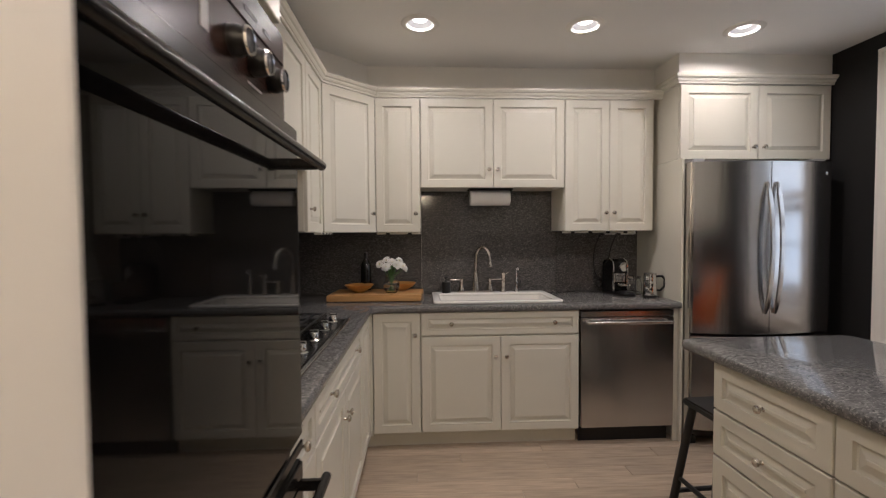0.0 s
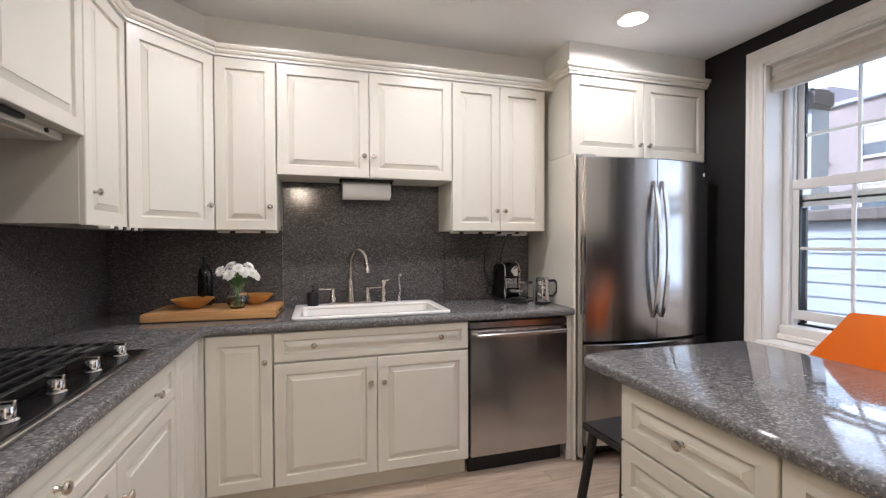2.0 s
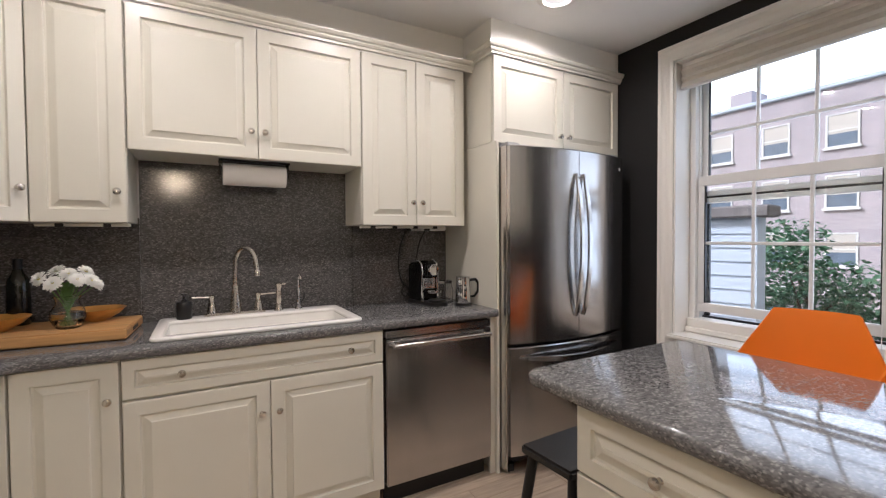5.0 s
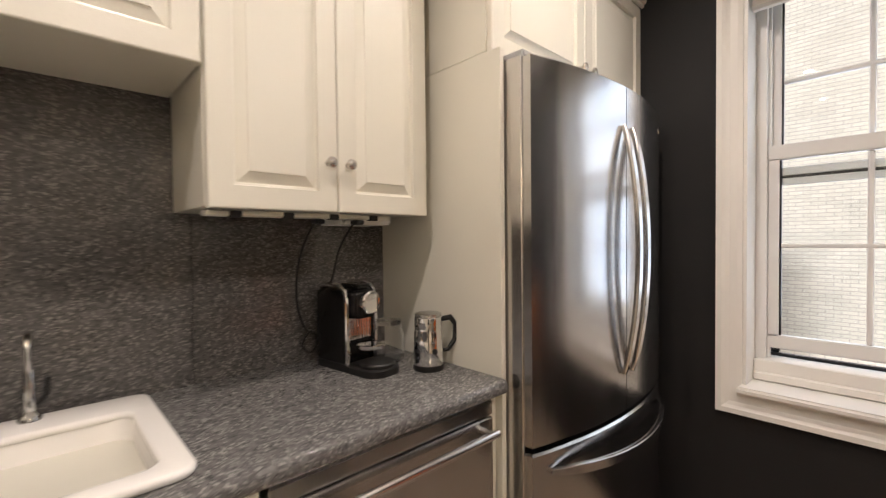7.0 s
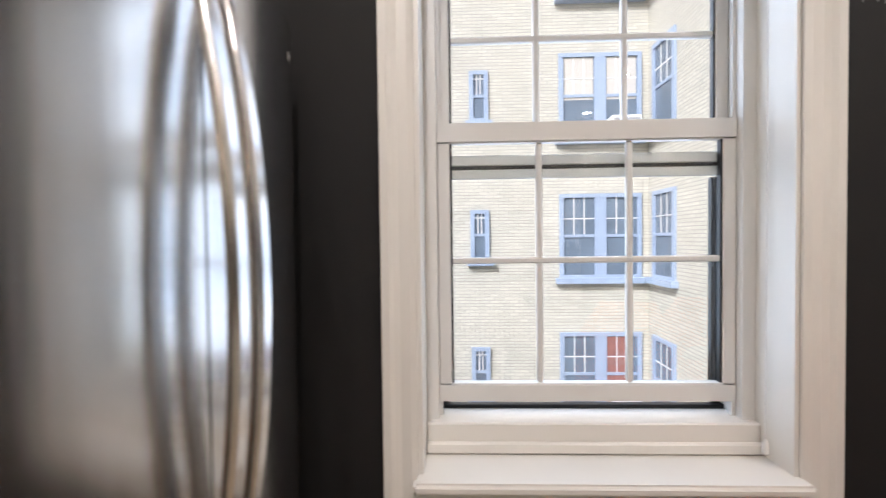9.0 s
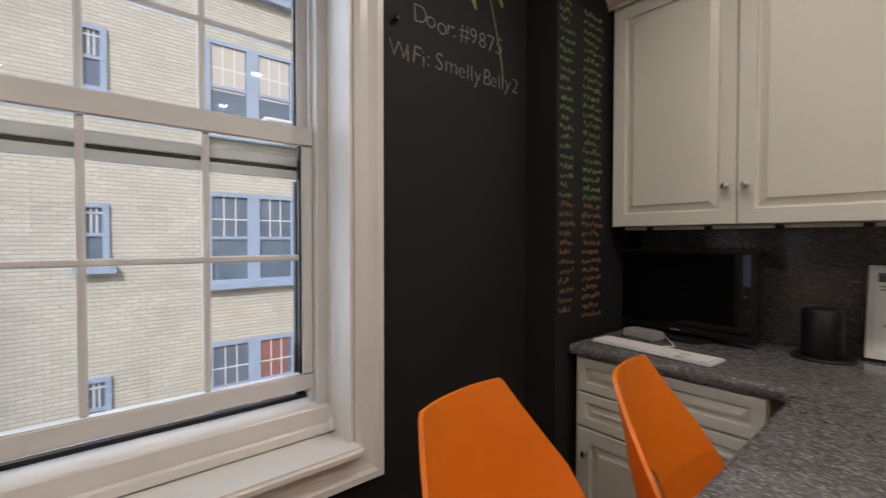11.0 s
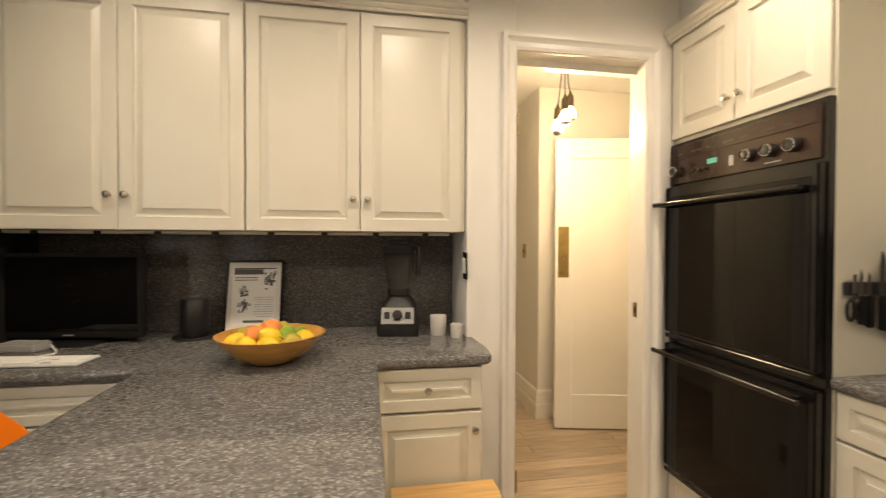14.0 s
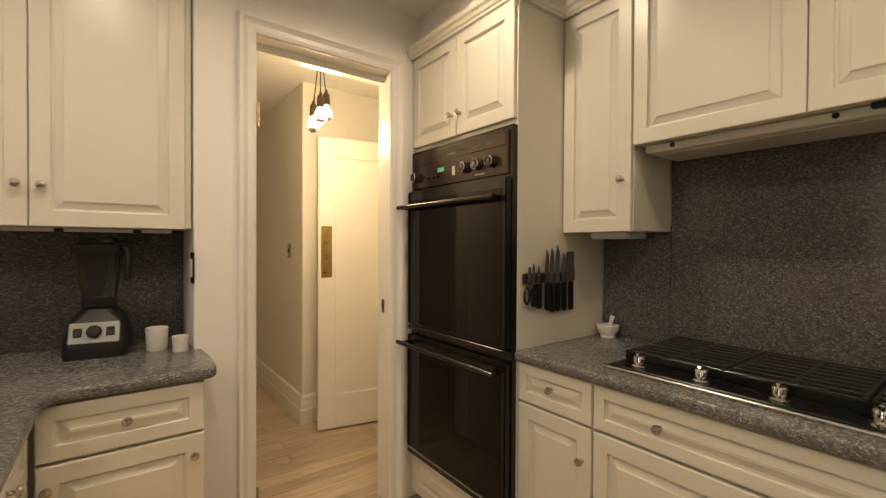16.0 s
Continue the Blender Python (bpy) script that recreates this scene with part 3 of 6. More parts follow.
def sash(x0, z0, z1, bot, top, parent, mun_z):
    s = part("sash", boxed(x0, x0 + 0.03, SY0, SY0 + 0.036, z0, z1, 0.003), VINYL, parent)
    part("stile", boxed(x0, x0 + 0.03, SY1 - 0.036, SY1, z0, z1, 0.003), VINYL, s)
    part("bottom_rail", boxed(x0 - 0.004, x0 + 0.03, SY0 - 0.002, SY1 + 0.002, z0, z0 + bot, 0.004, 2), VINYL, s)
    part("top_rail", boxed(x0 - 0.004, x0 + 0.03, SY0 - 0.002, SY1 + 0.002, z1 - top, z1, 0.004, 2), VINYL, s)
    g0, g1 = SY0 + 0.036, SY1 - 0.036
    for k in (1, 2):
        yy = g0 + (g1 - g0) * k / 3
        part("glazing_bar", boxed(x0 + 0.007, x0 + 0.025, yy - 0.009, yy + 0.009, z0 + bot, z1 - top, 0.004), VINYL, s)
    part("glazing_bar", boxed(x0 + 0.006, x0 + 0.026, g0, g1, mun_z - 0.009, mun_z + 0.009, 0.004), VINYL, s)
    for e in ((g0 - 0.001, g0 + 0.006), (g1 - 0.006, g1 + 0.001)):
        part("gasket", boxed(x0 + 0.004, x0 + 0.02, e[0], e[1], z0 + bot, z1 - top), BLACKP, s)
    p = part("pane", boxed(x0 + 0.014, x0 + 0.017, g0, g1, z0 + bot, z1 - top), WINDOWGLASS, s)
    p.visible_shadow = False


sash(-0.024, 0.852, 1.652, 0.052, 0.058, win, 1.258)
sash(0.012, 1.602, 2.30, 0.05, 0.05, win, 1.905)
# Black strip stands in for the shade in the gap below the raised sash.
part("track_strip", boxed(0.03, 0.05, SY0, SY1, WS, WS + 0.012), BLACKP, win, "dark strip standing in for shade under the raised sash")
storm = part("storm_rail", boxed(0.010, 0.022, SY0, SY1, 1.535, 1.566, 0.003), VINYL, win, "outer storm window rail")
part("storm_seal", boxed(0.012, 0.021, SY0, SY1, 1.524, 1.535), BLACKP, storm)
part("storm_rail_lower", boxed(0.010, 0.022, SY0, SY1, 1.496, 1.524, 0.003), VINYL, storm)
for yy in (SY0, SY1 - 0.028):
    part("storm_track", boxed(0.046, 0.066, yy, yy + 0.028, WS + 0.012, 1.496, 0.002), BLACKM, storm, "dark storm window track")
sh = thing("roman_shade", "raised beige linen roman shade above the window", "shade", RX + 0.05, 0, 0)
part("headrail", boxed(0, 0.05, WY0 + 0.014, WY1 - 0.014, 2.285, 2.308, 0.002), TRIM, sh)
bm = bmesh.new()
prof = [(0.0, 2.285), (-0.012, 2.26), (0.004, 2.24), (-0.014, 2.215), (0.006, 2.20), (-0.016, 2.165), (-0.004, 2.155), (0.03, 2.16), (0.034, 2.20), (0.04, 2.285)]
loops(bm, [[Vector((x, yy, z)) for x, z in prof] for yy in (WY0 + 0.016, WY1 - 0.016)])
part("fabric", bm, SHADE, sh, "folded beige linen")
cd = thing("shade_cord", "thin white shade pull cord with tassel", "cord", RX + 0.045, WY0 + 0.05, 0)
part("cord", tube(bmesh.new(), [(0, 0, 2.28), (0, 0, 1.6), (0.002, 0, 0.80)], 0.0015, 6), VINYL, cd)
part("tassel", lathe(bmesh.new(), ((0.003, 0.80), (0.008, 0.79), (0.009, 0.765), (0.003, 0.76)), 10), VINYL, cd, smooth=True)
for hz in (1.98,):
    cl = thing("cord_cleat", "small black cord cleat on the chalkboard wall", "cleat", RX, 1.235, hz)
    part("peg", lathe(bmesh.new(), ((0.007, 0), (0.006, 0.012), (0.011, 0.016), (0.006, 0.022)), 10, pose(0, 0, 0, 0, -90)), BLACKP, cl, smooth=True)

# ---- worktops and splashbacks ----
CT0, CT1 = 0.87, 0.91
SX0, SX1, SY_0, SY_1 = 0.125, 0.935, 2.72, 3.10
wt = slab([LX, -0.262, SX0 + 0.02, SX1 - 0.02, 1.689], [0.958, 2.63, SY_0 + 0.02, SY_1 - 0.02, BY],
          lambda x, y: (x < -0.262 or y > 2.63) and not (SX0 < x < SX1 and SY_0 < y < SY_1), CT0, CT1, 0.014, 3,
          lambda x, y: (abs(x + 0.262) < 0.08 and y < 2.7) or (abs(y - 2.63) < 0.08), lambda x, y: 0.045 if (x, y) == (-0.262, 2.63) else 0)
tagged(part("worktop", wt, GRANITE, smooth=True), "grey speckled granite worktop, rounded edge, under cooktop and sink", "worktop")
pw = slab([0.69, 1.115, 1.875, 2.56], [DY, 0.53, 1.745], lambda x, y: y < 0.53 or 1.115 < x < 1.875, CT0, CT1, 0.015, 3,
          lambda x, y: not (y < 0.3 and (x > 2.5 or y < 0)) and y > 0.26, lambda x, y: {(1.115, 1.745): 0.05, (1.875, 1.745): 0.05, (1.115, 0.53): 0.05, (1.875, 0.53): 0.05, (0.69, 0.53): 0.035}.get((x, y), 0))
for v in pw.verts:
    if v.co.x < 0.727 and v.co.y < 0.275:
        v.co.x = max(v.co.x, 0.727) if v.co.y < 0.0 else v.co.x
bm = pw
tagged(part("peninsula_worktop", bm, GRANITE, smooth=True), "grey speckled granite desk worktop with peninsula", "worktop")


def splash(name, axis, at, spans, z0, z1, label):
    o = None
    for k, (u0, u1, a, b) in enumerate(spans):
        bm = boxed(at[0], at[1], u0 + 0.0008, u1 - 0.0008, a, b, 0.001) if axis == "x" else boxed(u0 + 0.0008, u1 - 0.0008, at[0], at[1], a, b, 0.001)
        if o is None:
            o = thing(name, label, "splashback", kind="structure")
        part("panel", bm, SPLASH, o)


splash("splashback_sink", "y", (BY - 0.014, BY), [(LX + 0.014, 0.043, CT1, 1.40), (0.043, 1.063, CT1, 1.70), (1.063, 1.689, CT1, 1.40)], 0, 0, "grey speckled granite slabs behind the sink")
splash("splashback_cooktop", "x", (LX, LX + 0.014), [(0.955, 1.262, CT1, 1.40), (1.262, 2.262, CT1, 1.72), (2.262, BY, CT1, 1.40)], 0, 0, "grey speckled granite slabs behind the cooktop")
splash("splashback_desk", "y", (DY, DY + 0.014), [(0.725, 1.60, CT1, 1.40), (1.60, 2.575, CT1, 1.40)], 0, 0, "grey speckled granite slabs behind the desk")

# ---- cabinets ----
G = 0.0015
FZ = 2.67    # sink run carcass front
cabinet("narrow cream base cabinet in the sink corner", -0.265, FZ, 0, 0.298, 0.545, 0.10, CT0, [("door", 0.004, 0.294, 0.112, 0.866, [(0.262, 0.73)])], True, group="base cabinets")
cabinet("cream sink base cabinet, wide drawer front over two doors", 0.033, FZ, 0, 1.003, 0.545, 0.10, CT0,
        [("drawer_front", 0.004, 0.999, 0.722, 0.866, [(0.19, 0.796), (0.84, 0.796)]),
         ("door", 0.004, 0.500, 0.112, 0.712, [(0.468, 0.585)]), ("door", 0.503, 0.999, 0.112, 0.712, [(0.535, 0.585)])], True, group="base cabinets")
LFX = -0.300
cabinet("cream base cabinet with drawer over a door beside the oven", LFX, 0.957, 90, 0.328, 0.55, 0.10, CT0,
        [("drawer_front", 0.004, 0.324, 0.722, 0.866, [(0.164, 0.80)]), ("door", 0.004, 0.324, 0.112, 0.712, [(0.292, 0.60)])], True, group="base cabinets")
cabinet("wide cream cooktop cabinet, long drawer over two doors", LFX, 1.285, 90, 1.005, 0.55, 0.10, CT0,
        [("drawer_front", 0.004, 1.001, 0.722, 0.866, [(0.22, 0.796), (0.79, 0.796)]), ("door", 0.004, 0.501, 0.112, 0.712, [(0.468, 0.60)]), ("door", 0.504, 1.001, 0.112, 0.712, [(0.537, 0.60)])], True, group="base cabinets")
cabinet("narrow cream base cabinet door at the inside corner", LFX, 2.29, 90, 0.36, 0.55, 0.10, CT0, [("door", 0.004, 0.33, 0.112, 0.866, [])], True, group="base cabinets")

fl_ = thing("corner_filler", "narrow cream filler post in the base corner", "filler", 0, 0, 0)
part("post", boxed(-0.302, -0.266, 2.64, 2.72, 0.10, CT0), PAINT, fl_)
part("toe_kick", boxed(-0.36, -0.26, 2.72, 2.74, 0.0, 0.10), PAINT, fl_)
UT, UB, UBM = 2.26, 1.372, 1.67
cabinet("tall narrow cream wall cabinet beside the sink recess", -0.262, 2.913, 0, 0.300, 0.29, UB, UT, [("door", 0.003, 0.297, UB - 0.004, UT - 0.004, [(0.268, UB + 0.12)])], group="wall cabinets")
cabinet("short cream wall cabinet with two doors over the sink", 0.039, 2.913, 0, 0.981, 0.29, UBM, UT,
        [("door", 0.003, 0.489, UBM - 0.004, UT - 0.004, [(0.462, UBM + 0.115)]), ("door", 0.492, 0.978, UBM - 0.004, UT - 0.004, [(0.519, UBM + 0.115)])], group="wall cabinets")
cabinet("tall cream wall cabinet with two narrow doors", 1.021, 2.913, 0, 0.630, 0.29, UB, UT,
        [("door", 0.003, 0.308, UB - 0.004, UT - 0.004, [(0.282, UB + 0.12)]), ("door", 0.311, 0.612, UB - 0.004, UT - 0.004, [(0.338, UB + 0.12)])], group="wall cabinets")
ULX = -0.565
cabinet("narrow cream wall cabinet beside the oven tower", ULX, 0.957, 90, 0.305, 0.285, UB, UT, [("door", 0.003, 0.302, UB - 0.004, UT - 0.004, [(0.27, UB + 0.19)])], group="wall cabinets")
cabinet("cream hood cabinet with two doors over the cooktop", ULX, 1.263, 90, 1.0, 0.285, 1.685, UT,
        [("door", 0.003, 0.4985, 1.681, UT - 0.004, []), ("door", 0.5015, 0.997, 1.681, UT - 0.004, [])], group="wall cabinets")
cabinet("narrow tall cream wall cabinet beside the corner", ULX, 2.264, 90, 0.352, 0.285, UB, UT, [("door", 0.003, 0.349, UB - 0.004, UT - 0.004, [(0.06, UB + 0.12)])], group="wall cabinets")
# diagonal corner unit
cn = thing("corner_cabinet", "cream diagonal corner wall cabinet with one door", "cabinet", 0, 0, 0, group="wall cabinets")
plan = [(LX + 0.014, BY - 0.014), (LX + 0.014, 2.62), (-0.563, 2.62), (-0.265, 2.911), (-0.265, BY - 0.014)]
part("body", loops(bmesh.new(), [[Vector((x, y, z)) for x, y in plan] for z in (UB, UT)]), PAINT, cn)
dw = math.hypot(0.298, 0.291)
da = math.degrees(math.atan2(0.291, 0.298))
dm = part("door", raised_panel(0.012, dw - 0.012, UB - 0.004, UT - 0.004), PAINT, cn)
dm.matrix_basis = pose(-0.563, 2.62, 0, 0, 0, da)
knob(dm, dw - 0.045, UB + 0.12)
# unit over the fridge, with its side panel
cabinet("cream wall cabinet with two doors over the fridge", 1.694, 2.705, 0, 1.022, 0.51, 1.825, 2.30,
        [("door", 0.006, 0.520, 1.822, 2.295, [(0.488, 1.90)]), ("door", 0.524, 1.010, 1.822, 2.295, [(0.556, 1.90)])], group="wall cabinets")
sp = thing("fridge_side_panel", "tall cream panel between worktop and fridge", "panel", 1.692, 2.652, 0)
part("board", boxed(0, 0.018, 0, 0.565, 0.0, 1.823, 0.002), PAINT, sp)
part("filler_strip", boxed(-0.032, -0.002, 0.022, 0.04, 0.0, 0.866, 0.001), PAINT, sp)
# oven tower
OX = -0.275
oc = cabinet("tall cream oven tower cabinet, doors above, drawer below", OX, 0.237, 90, 0.718, 0.575, 0.04, UT,
             [("door", 0.006, 0.357, 1.805, UT - 0.006, [(0.33, 1.90)]), ("door", 0.361, 0.712, 1.805, UT - 0.006, [(0.388, 1.90)]), ("drawer_front", 0.006, 0.712, 0.05, 0.262, [(0.34, 0.155)])],
             name="oven_tower_cabinet")
# desk
cabinet("cream wall cabinet with two tall doors over the desk", 2.556, 0.202, 180, 0.918, 0.30, UB, 2.29,
        [("door", 0.003, 0.458, UB - 0.004, 2.285, [(0.43, UB + 0.13)]), ("door", 0.461, 0.915, UB - 0.004, 2.285, [(0.49, UB + 0.13)])], group="desk wall cabinets")
cabinet("cream wall cabinet with two tall doors beside the doorway", 1.637, 0.202, 180, 0.908, 0.30, UB, 2.29,
        [("door", 0.003, 0.452, UB - 0.004, 2.285, [(0.425, UB + 0.13)]), ("door", 0.455, 0.885, UB - 0.004, 2.285, [(0.485, UB + 0.13)])], group="desk wall cabinets")
cabinet("cream desk base cabinet, drawer over door, beside the doorway", 1.143, 0.49, 180, 0.418, 0.59, 0.10, CT0,
        [("drawer_front", 0.004, 0.414, 0.705, 0.862, [(0.21, 0.785)]), ("door", 0.004, 0.414, 0.112, 0.695, [(0.385, 0.63), (0.03, 0.63)])], True, group="base cabinets")
cabinet("cream desk drawer stack below the computer", 2.555, 0.49, 180, 0.62, 0.59, 0.10, CT0,
        [("drawer_front", 0.02, 0.616, 0.735, 0.862, []), ("drawer_front", 0.02, 0.616, 0.60, 0.728, []), ("door", 0.02, 0.616, 0.112, 0.592, [(0.06, 0.50)])], True, group="base cabinets")
cabinet("cream peninsula cabinet with three drawers and a door stack", 1.165, 1.562, -90, 1.01, 0.45, 0.10, CT0,
        [("drawer_front", 0.004, 0.476, 0.690, 0.862, [(0.24, 0.776)]), ("drawer_front", 0.004, 0.476, 0.515, 0.683, [(0.24, 0.60)]), ("drawer_front", 0.004, 0.476, 0.315, 0.508, [(0.24, 0.41)]), ("drawer_front", 0.004, 0.476, 0.112, 0.308, [(0.24, 0.21)]),
         ("drawer_front", 0.484, 1.006, 0.690, 0.862, [(0.745, 0.776)]), ("door", 0.484, 1.006, 0.112, 0.683, [(0.53, 0.60)])], True, group="base cabinets")

# soffits and crown
CROWN = ((0, 0), (0.012, 0.0), (0.012, 0.012), (0.018, 0.014), (0.024, 0.024), (0.024, 0.030), (0.034, 0.036), (0.040, 0.048), (0.040, 0.056), (0, 0.056))
setting("crown_moulding", sweep(bmesh.new(), [(-0.545, 0.955, UT), (-0.545, 2.612, UT), (-0.256, 2.893, UT), (1.692, 2.893, UT)], CROWN), PAINT, "stepped cream crown moulding along the wall cabinets", "moulding")
setting("crown_moulding_fridge", sweep(bmesh.new(), [(1.692, 2.893, 2.30), (1.692, 2.688, 2.30), (2.716, 2.688, 2.30)], CROWN), PAINT, "stepped cream crown moulding over the fridge cabinet", "moulding")
setting("crown_moulding_oven", sweep(bmesh.new(), [(-0.256, 0.232, UT), (-0.256, 0.957, UT), (-0.545, 0.957, UT)], CROWN), PAINT, "stepped cream crown moulding over the oven tower", "moulding")
setting("crown_moulding_desk", sweep(bmesh.new(), [(2.572, 0.222, 2.29), (0.727, 0.222, 2.29)], CROWN), PAINT, "stepped cream crown moulding over the desk cabinets", "moulding")
setting("soffit_cooktop", boxed(LX, -0.655, 0.957, BY, UT + 0.001, H), WALL, "plain white soffit over the cooktop cabinets", "soffit")
setting("soffit_sink", boxed(-0.655, 1.694, 2.985, BY, UT + 0.001, H), WALL, "plain white soffit over the sink cabinets", "soffit")
setting("soffit_corner", loops(bmesh.new(), [[Vector((x, y, z)) for x, y in ((-0.655, 2.655), (-0.655, 2.985), (-0.315, 2.985))] for z in (UT + 0.001, H)]), WALL, "plain white diagonal soffit in the corner", "soffit")
setting("soffit_fridge", boxed(1.694, RX, 2.70, BY, 2.301, H), WALL, "plain white soffit over the fridge cabinet", "soffit")
setting("soffit_oven", boxed(LX, -0.30, 0.226, 0.957, UT + 0.001, H), WALL, "plain white soffit over the oven tower", "soffit")
setting("soffit_desk", boxed(0.725, 2.575, DY, 0.17, 2.291, H), WALL, "plain white soffit over the desk cabinets", "soffit")


# ---- appliances ----
# fridge: french doors over a freezer drawer, bowed fronts
FX0, FX1, FC = 1.722, 2.602, 2.166


def bow(x):
    return 2.575 - 0.062 * (1 - ((x - FC) / 0.45) ** 2)


def blade(pts, side, w, t):
    """A flat bar with rounded edges along a bowed line; side is the way its width lies."""
    bm, rings = bmesh.new(), []
    for i, p in enumerate(pts):
        d = (pts[min(i + 1, len(pts) - 1)] - pts[max(i - 1, 0)]).normalized()
        n = d.cross(side).normalized()
        k = min(1.0, 0.45 + 0.9 * min(i, len(pts) - 1 - i) / len(pts) * 6)
        rings.append([p + side * (w / 2 * k * a) + n * (t / 2 * b) for a, b in ((-1, -0.4), (-0.8, -1), (0.8, -1), (1, -0.4), (1, 0.4), (0.8, 1), (-0.8, 1), (-1, 0.4))])
    return loops(bm, rings)


def bowed(x0, x1, z0, z1, back, bev=0.006):
    """A slab whose front follows the fridge's bow, with softened rims."""
    n = 14
    xs = [x0 + (x1 - x0) * i / n for i in range(n + 1)]
    rings = []
    for z, ins in ((z0, bev), (z0 + bev, 0), (z1 - bev, 0), (z1, bev)):
        ring = [Vector((x0 + (ins if i == 0 else 0) if i == 0 else x1 - ins if i == n else x, bow(x) + ins, z)) for i, x in enumerate(xs)]
        ring += [Vector((x1 - ins, back, z)), Vector((x0 + ins, back, z))]
        rings.append(ring)
    return loops(bmesh.new(), rings)


fr = thing("refrigerator", "brushed steel french-door refrigerator with bowed doors", "refrigerator", 0, 0, 0)
part("body", boxed(FX0 + 0.004, FX1 - 0.002, 2.655, 3.19, 0.03, 1.775, 0.006), BLACKP, fr, "black textured cabinet body")
part("side_trim", boxed(FX0 - 0.006, FX0 + 0.002, 2.60, 2.68, 0.03, 1.79, 0.002), SATIN, fr)
for x0, x1, hx, sg in ((FX0, FC - 0.0025, FC - 0.026, -1), (FC + 0.0025, FX1, FC + 0.026, 1)):
    d = part("door", bowed(x0, x1, 0.722, 1.79, 2.645), STEELD, fr, "bowed brushed steel door", True)
    us_ = [k / 36 for k in range(37)]
    pts = [Vector((hx + sg * 0.004, bow(hx) - 0.004 - 0.050 * (1 - (2 * u - 1) ** 2) ** 0.8, 0.855 + 0.80 * u)) for u in us_]
    part("handle", blade(pts, Vector((1, 0, 0)), 0.027, 0.015), SATIN, d, "long bowed flat steel handle", True)
    part("gasket", boxed(x0 + 0.01, x1 - 0.01, 2.645, 2.656, 0.73, 1.78), BLACKP, d)
part("hinge_cap", boxed(FX0 + 0.005, FX0 + 0.09, 2.60, 2.70, 1.79, 1.812, 0.006, 2), GREYP, fr)
part("hinge_cap", boxed(FX1 - 0.09, FX1 - 0.005, 2.60, 2.70, 1.79, 1.812, 0.006, 2), GREYP, fr)
bd = part("maker_badge", lathe(bmesh.new(), ((0.012, 0), (0.012, 0.003), (0.009, 0.004)), 14, pose(FX1 - 0.035, bow(FX1 - 0.035) - 0.001, 1.715, 90)), CHROME, fr, "small round maker badge", True)
dz = part("freezer_drawer", bowed(FX0, FX1, 0.115, 0.708, 2.645), STEELD, fr, "bowed brushed steel freezer drawer", True)
pts = []
for k in range(41):
    x = FX0 + 0.06 + (FX1 - FX0 - 0.12) * k / 40
    b = 1 - (k / 20 - 1) ** 2
    pts.append(Vector((x, bow(x) - 0.003 - 0.055 * b ** 0.8, 0.652 - 0.012 * b)))
part("handle", blade(pts, Vector((0, 0, 1)), 0.032, 0.016), SATIN, dz, "long bowed flat steel handle", True)
part("base_grille", boxed(FX0 + 0.02, FX1 - 0.02, 2.66, 2.70, 0.03, 0.112, 0.003), BLACKP, fr)
for fx in (FX0 + 0.03, FX1 - 0.07):
    part("foot", boxed(fx, fx + 0.04, 2.63, 2.69, 0.0, 0.05, 0.004), BLACKP, fr)

# dishwasher
dwx = thing("dishwasher", "brushed steel dishwasher with bar handle under the worktop", "dishwasher", 1.043, 2.648, 0)
part("tub", boxed(0.006, 0.604, 0.05, 0.55, 0.10, 0.862), BLACKP, dwx)
part("door", boxed(0.004, 0.606, 0.0, 0.045, 0.112, 0.818, 0.004, 2), STEELD, dwx)
part("control_strip", boxed(0.004, 0.606, 0.002, 0.045, 0.822, 0.860, 0.003), STEELD, dwx)
hb = part("handle", tube(bmesh.new(), [(0.03, -0.036, 0.79), (0.58, -0.036, 0.79)], 0.011, 14), SATIN, dwx, "round steel bar handle", True)
for hx in (0.045, 0.565):
    part("bracket", lathe(bmesh.new(), ((0.008, 0), (0.007, 0.036)), 10, pose(hx, 0.0, 0.79, 90)), STEEL, hb, smooth=True)
part("toe_panel", boxed(0.01, 0.60, 0.065, 0.08, 0.0, 0.10), BLACKP, dwx)

# double oven
ov = thing("double_oven", "black glass built-in double wall oven", "oven", -0.275, 0.239, 0, 90)
OW = 0.714
part("trim_frame", boxed(0, OW, -0.022, 0.02, 0.268, 1.782, 0.003), BLACKM, ov)
pn = part("control_panel", boxed(0.02, OW - 0.02, -0.030, -0.020, 1.592, 1.765, 0.003), BRICKRED, ov, "dark brown control panel")
part("vent_strip", boxed(0.03, OW - 0.03, -0.0325, -0.029, 1.705, 1.757, 0.002), BRICKRED, pn, "brown printed strip")
for i in range(7):
    part("vent_slot", boxed(0.06 + 0.085 * i, 0.06 + 0.085 * i + 0.035 + 0.02 * (i % 2), -0.0335, -0.032, 1.722, 1.730), BLACKP, pn)
part("clock_display", boxed(0.235, 0.285, -0.0315, -0.0295, 1.655, 1.675), LED, pn, "faint green clock digits")
part("label_patch", boxed(0.345, 0.365, -0.0315, -0.0295, 1.628, 1.668), GREYP, pn)
part("panel_mark", boxed(0.50, 0.56, -0.031, -0.0295, 1.607, 1.611), GREYP, pn)
for kx in (0.155, 0.195, 0.225):
    part("button", lathe(bmesh.new(), ((0.008, 0), (0.008, 0.010), (0.005, 0.012)), 10, pose(kx, -0.030, 1.637, 90)), BLACKP, pn, smooth=True)
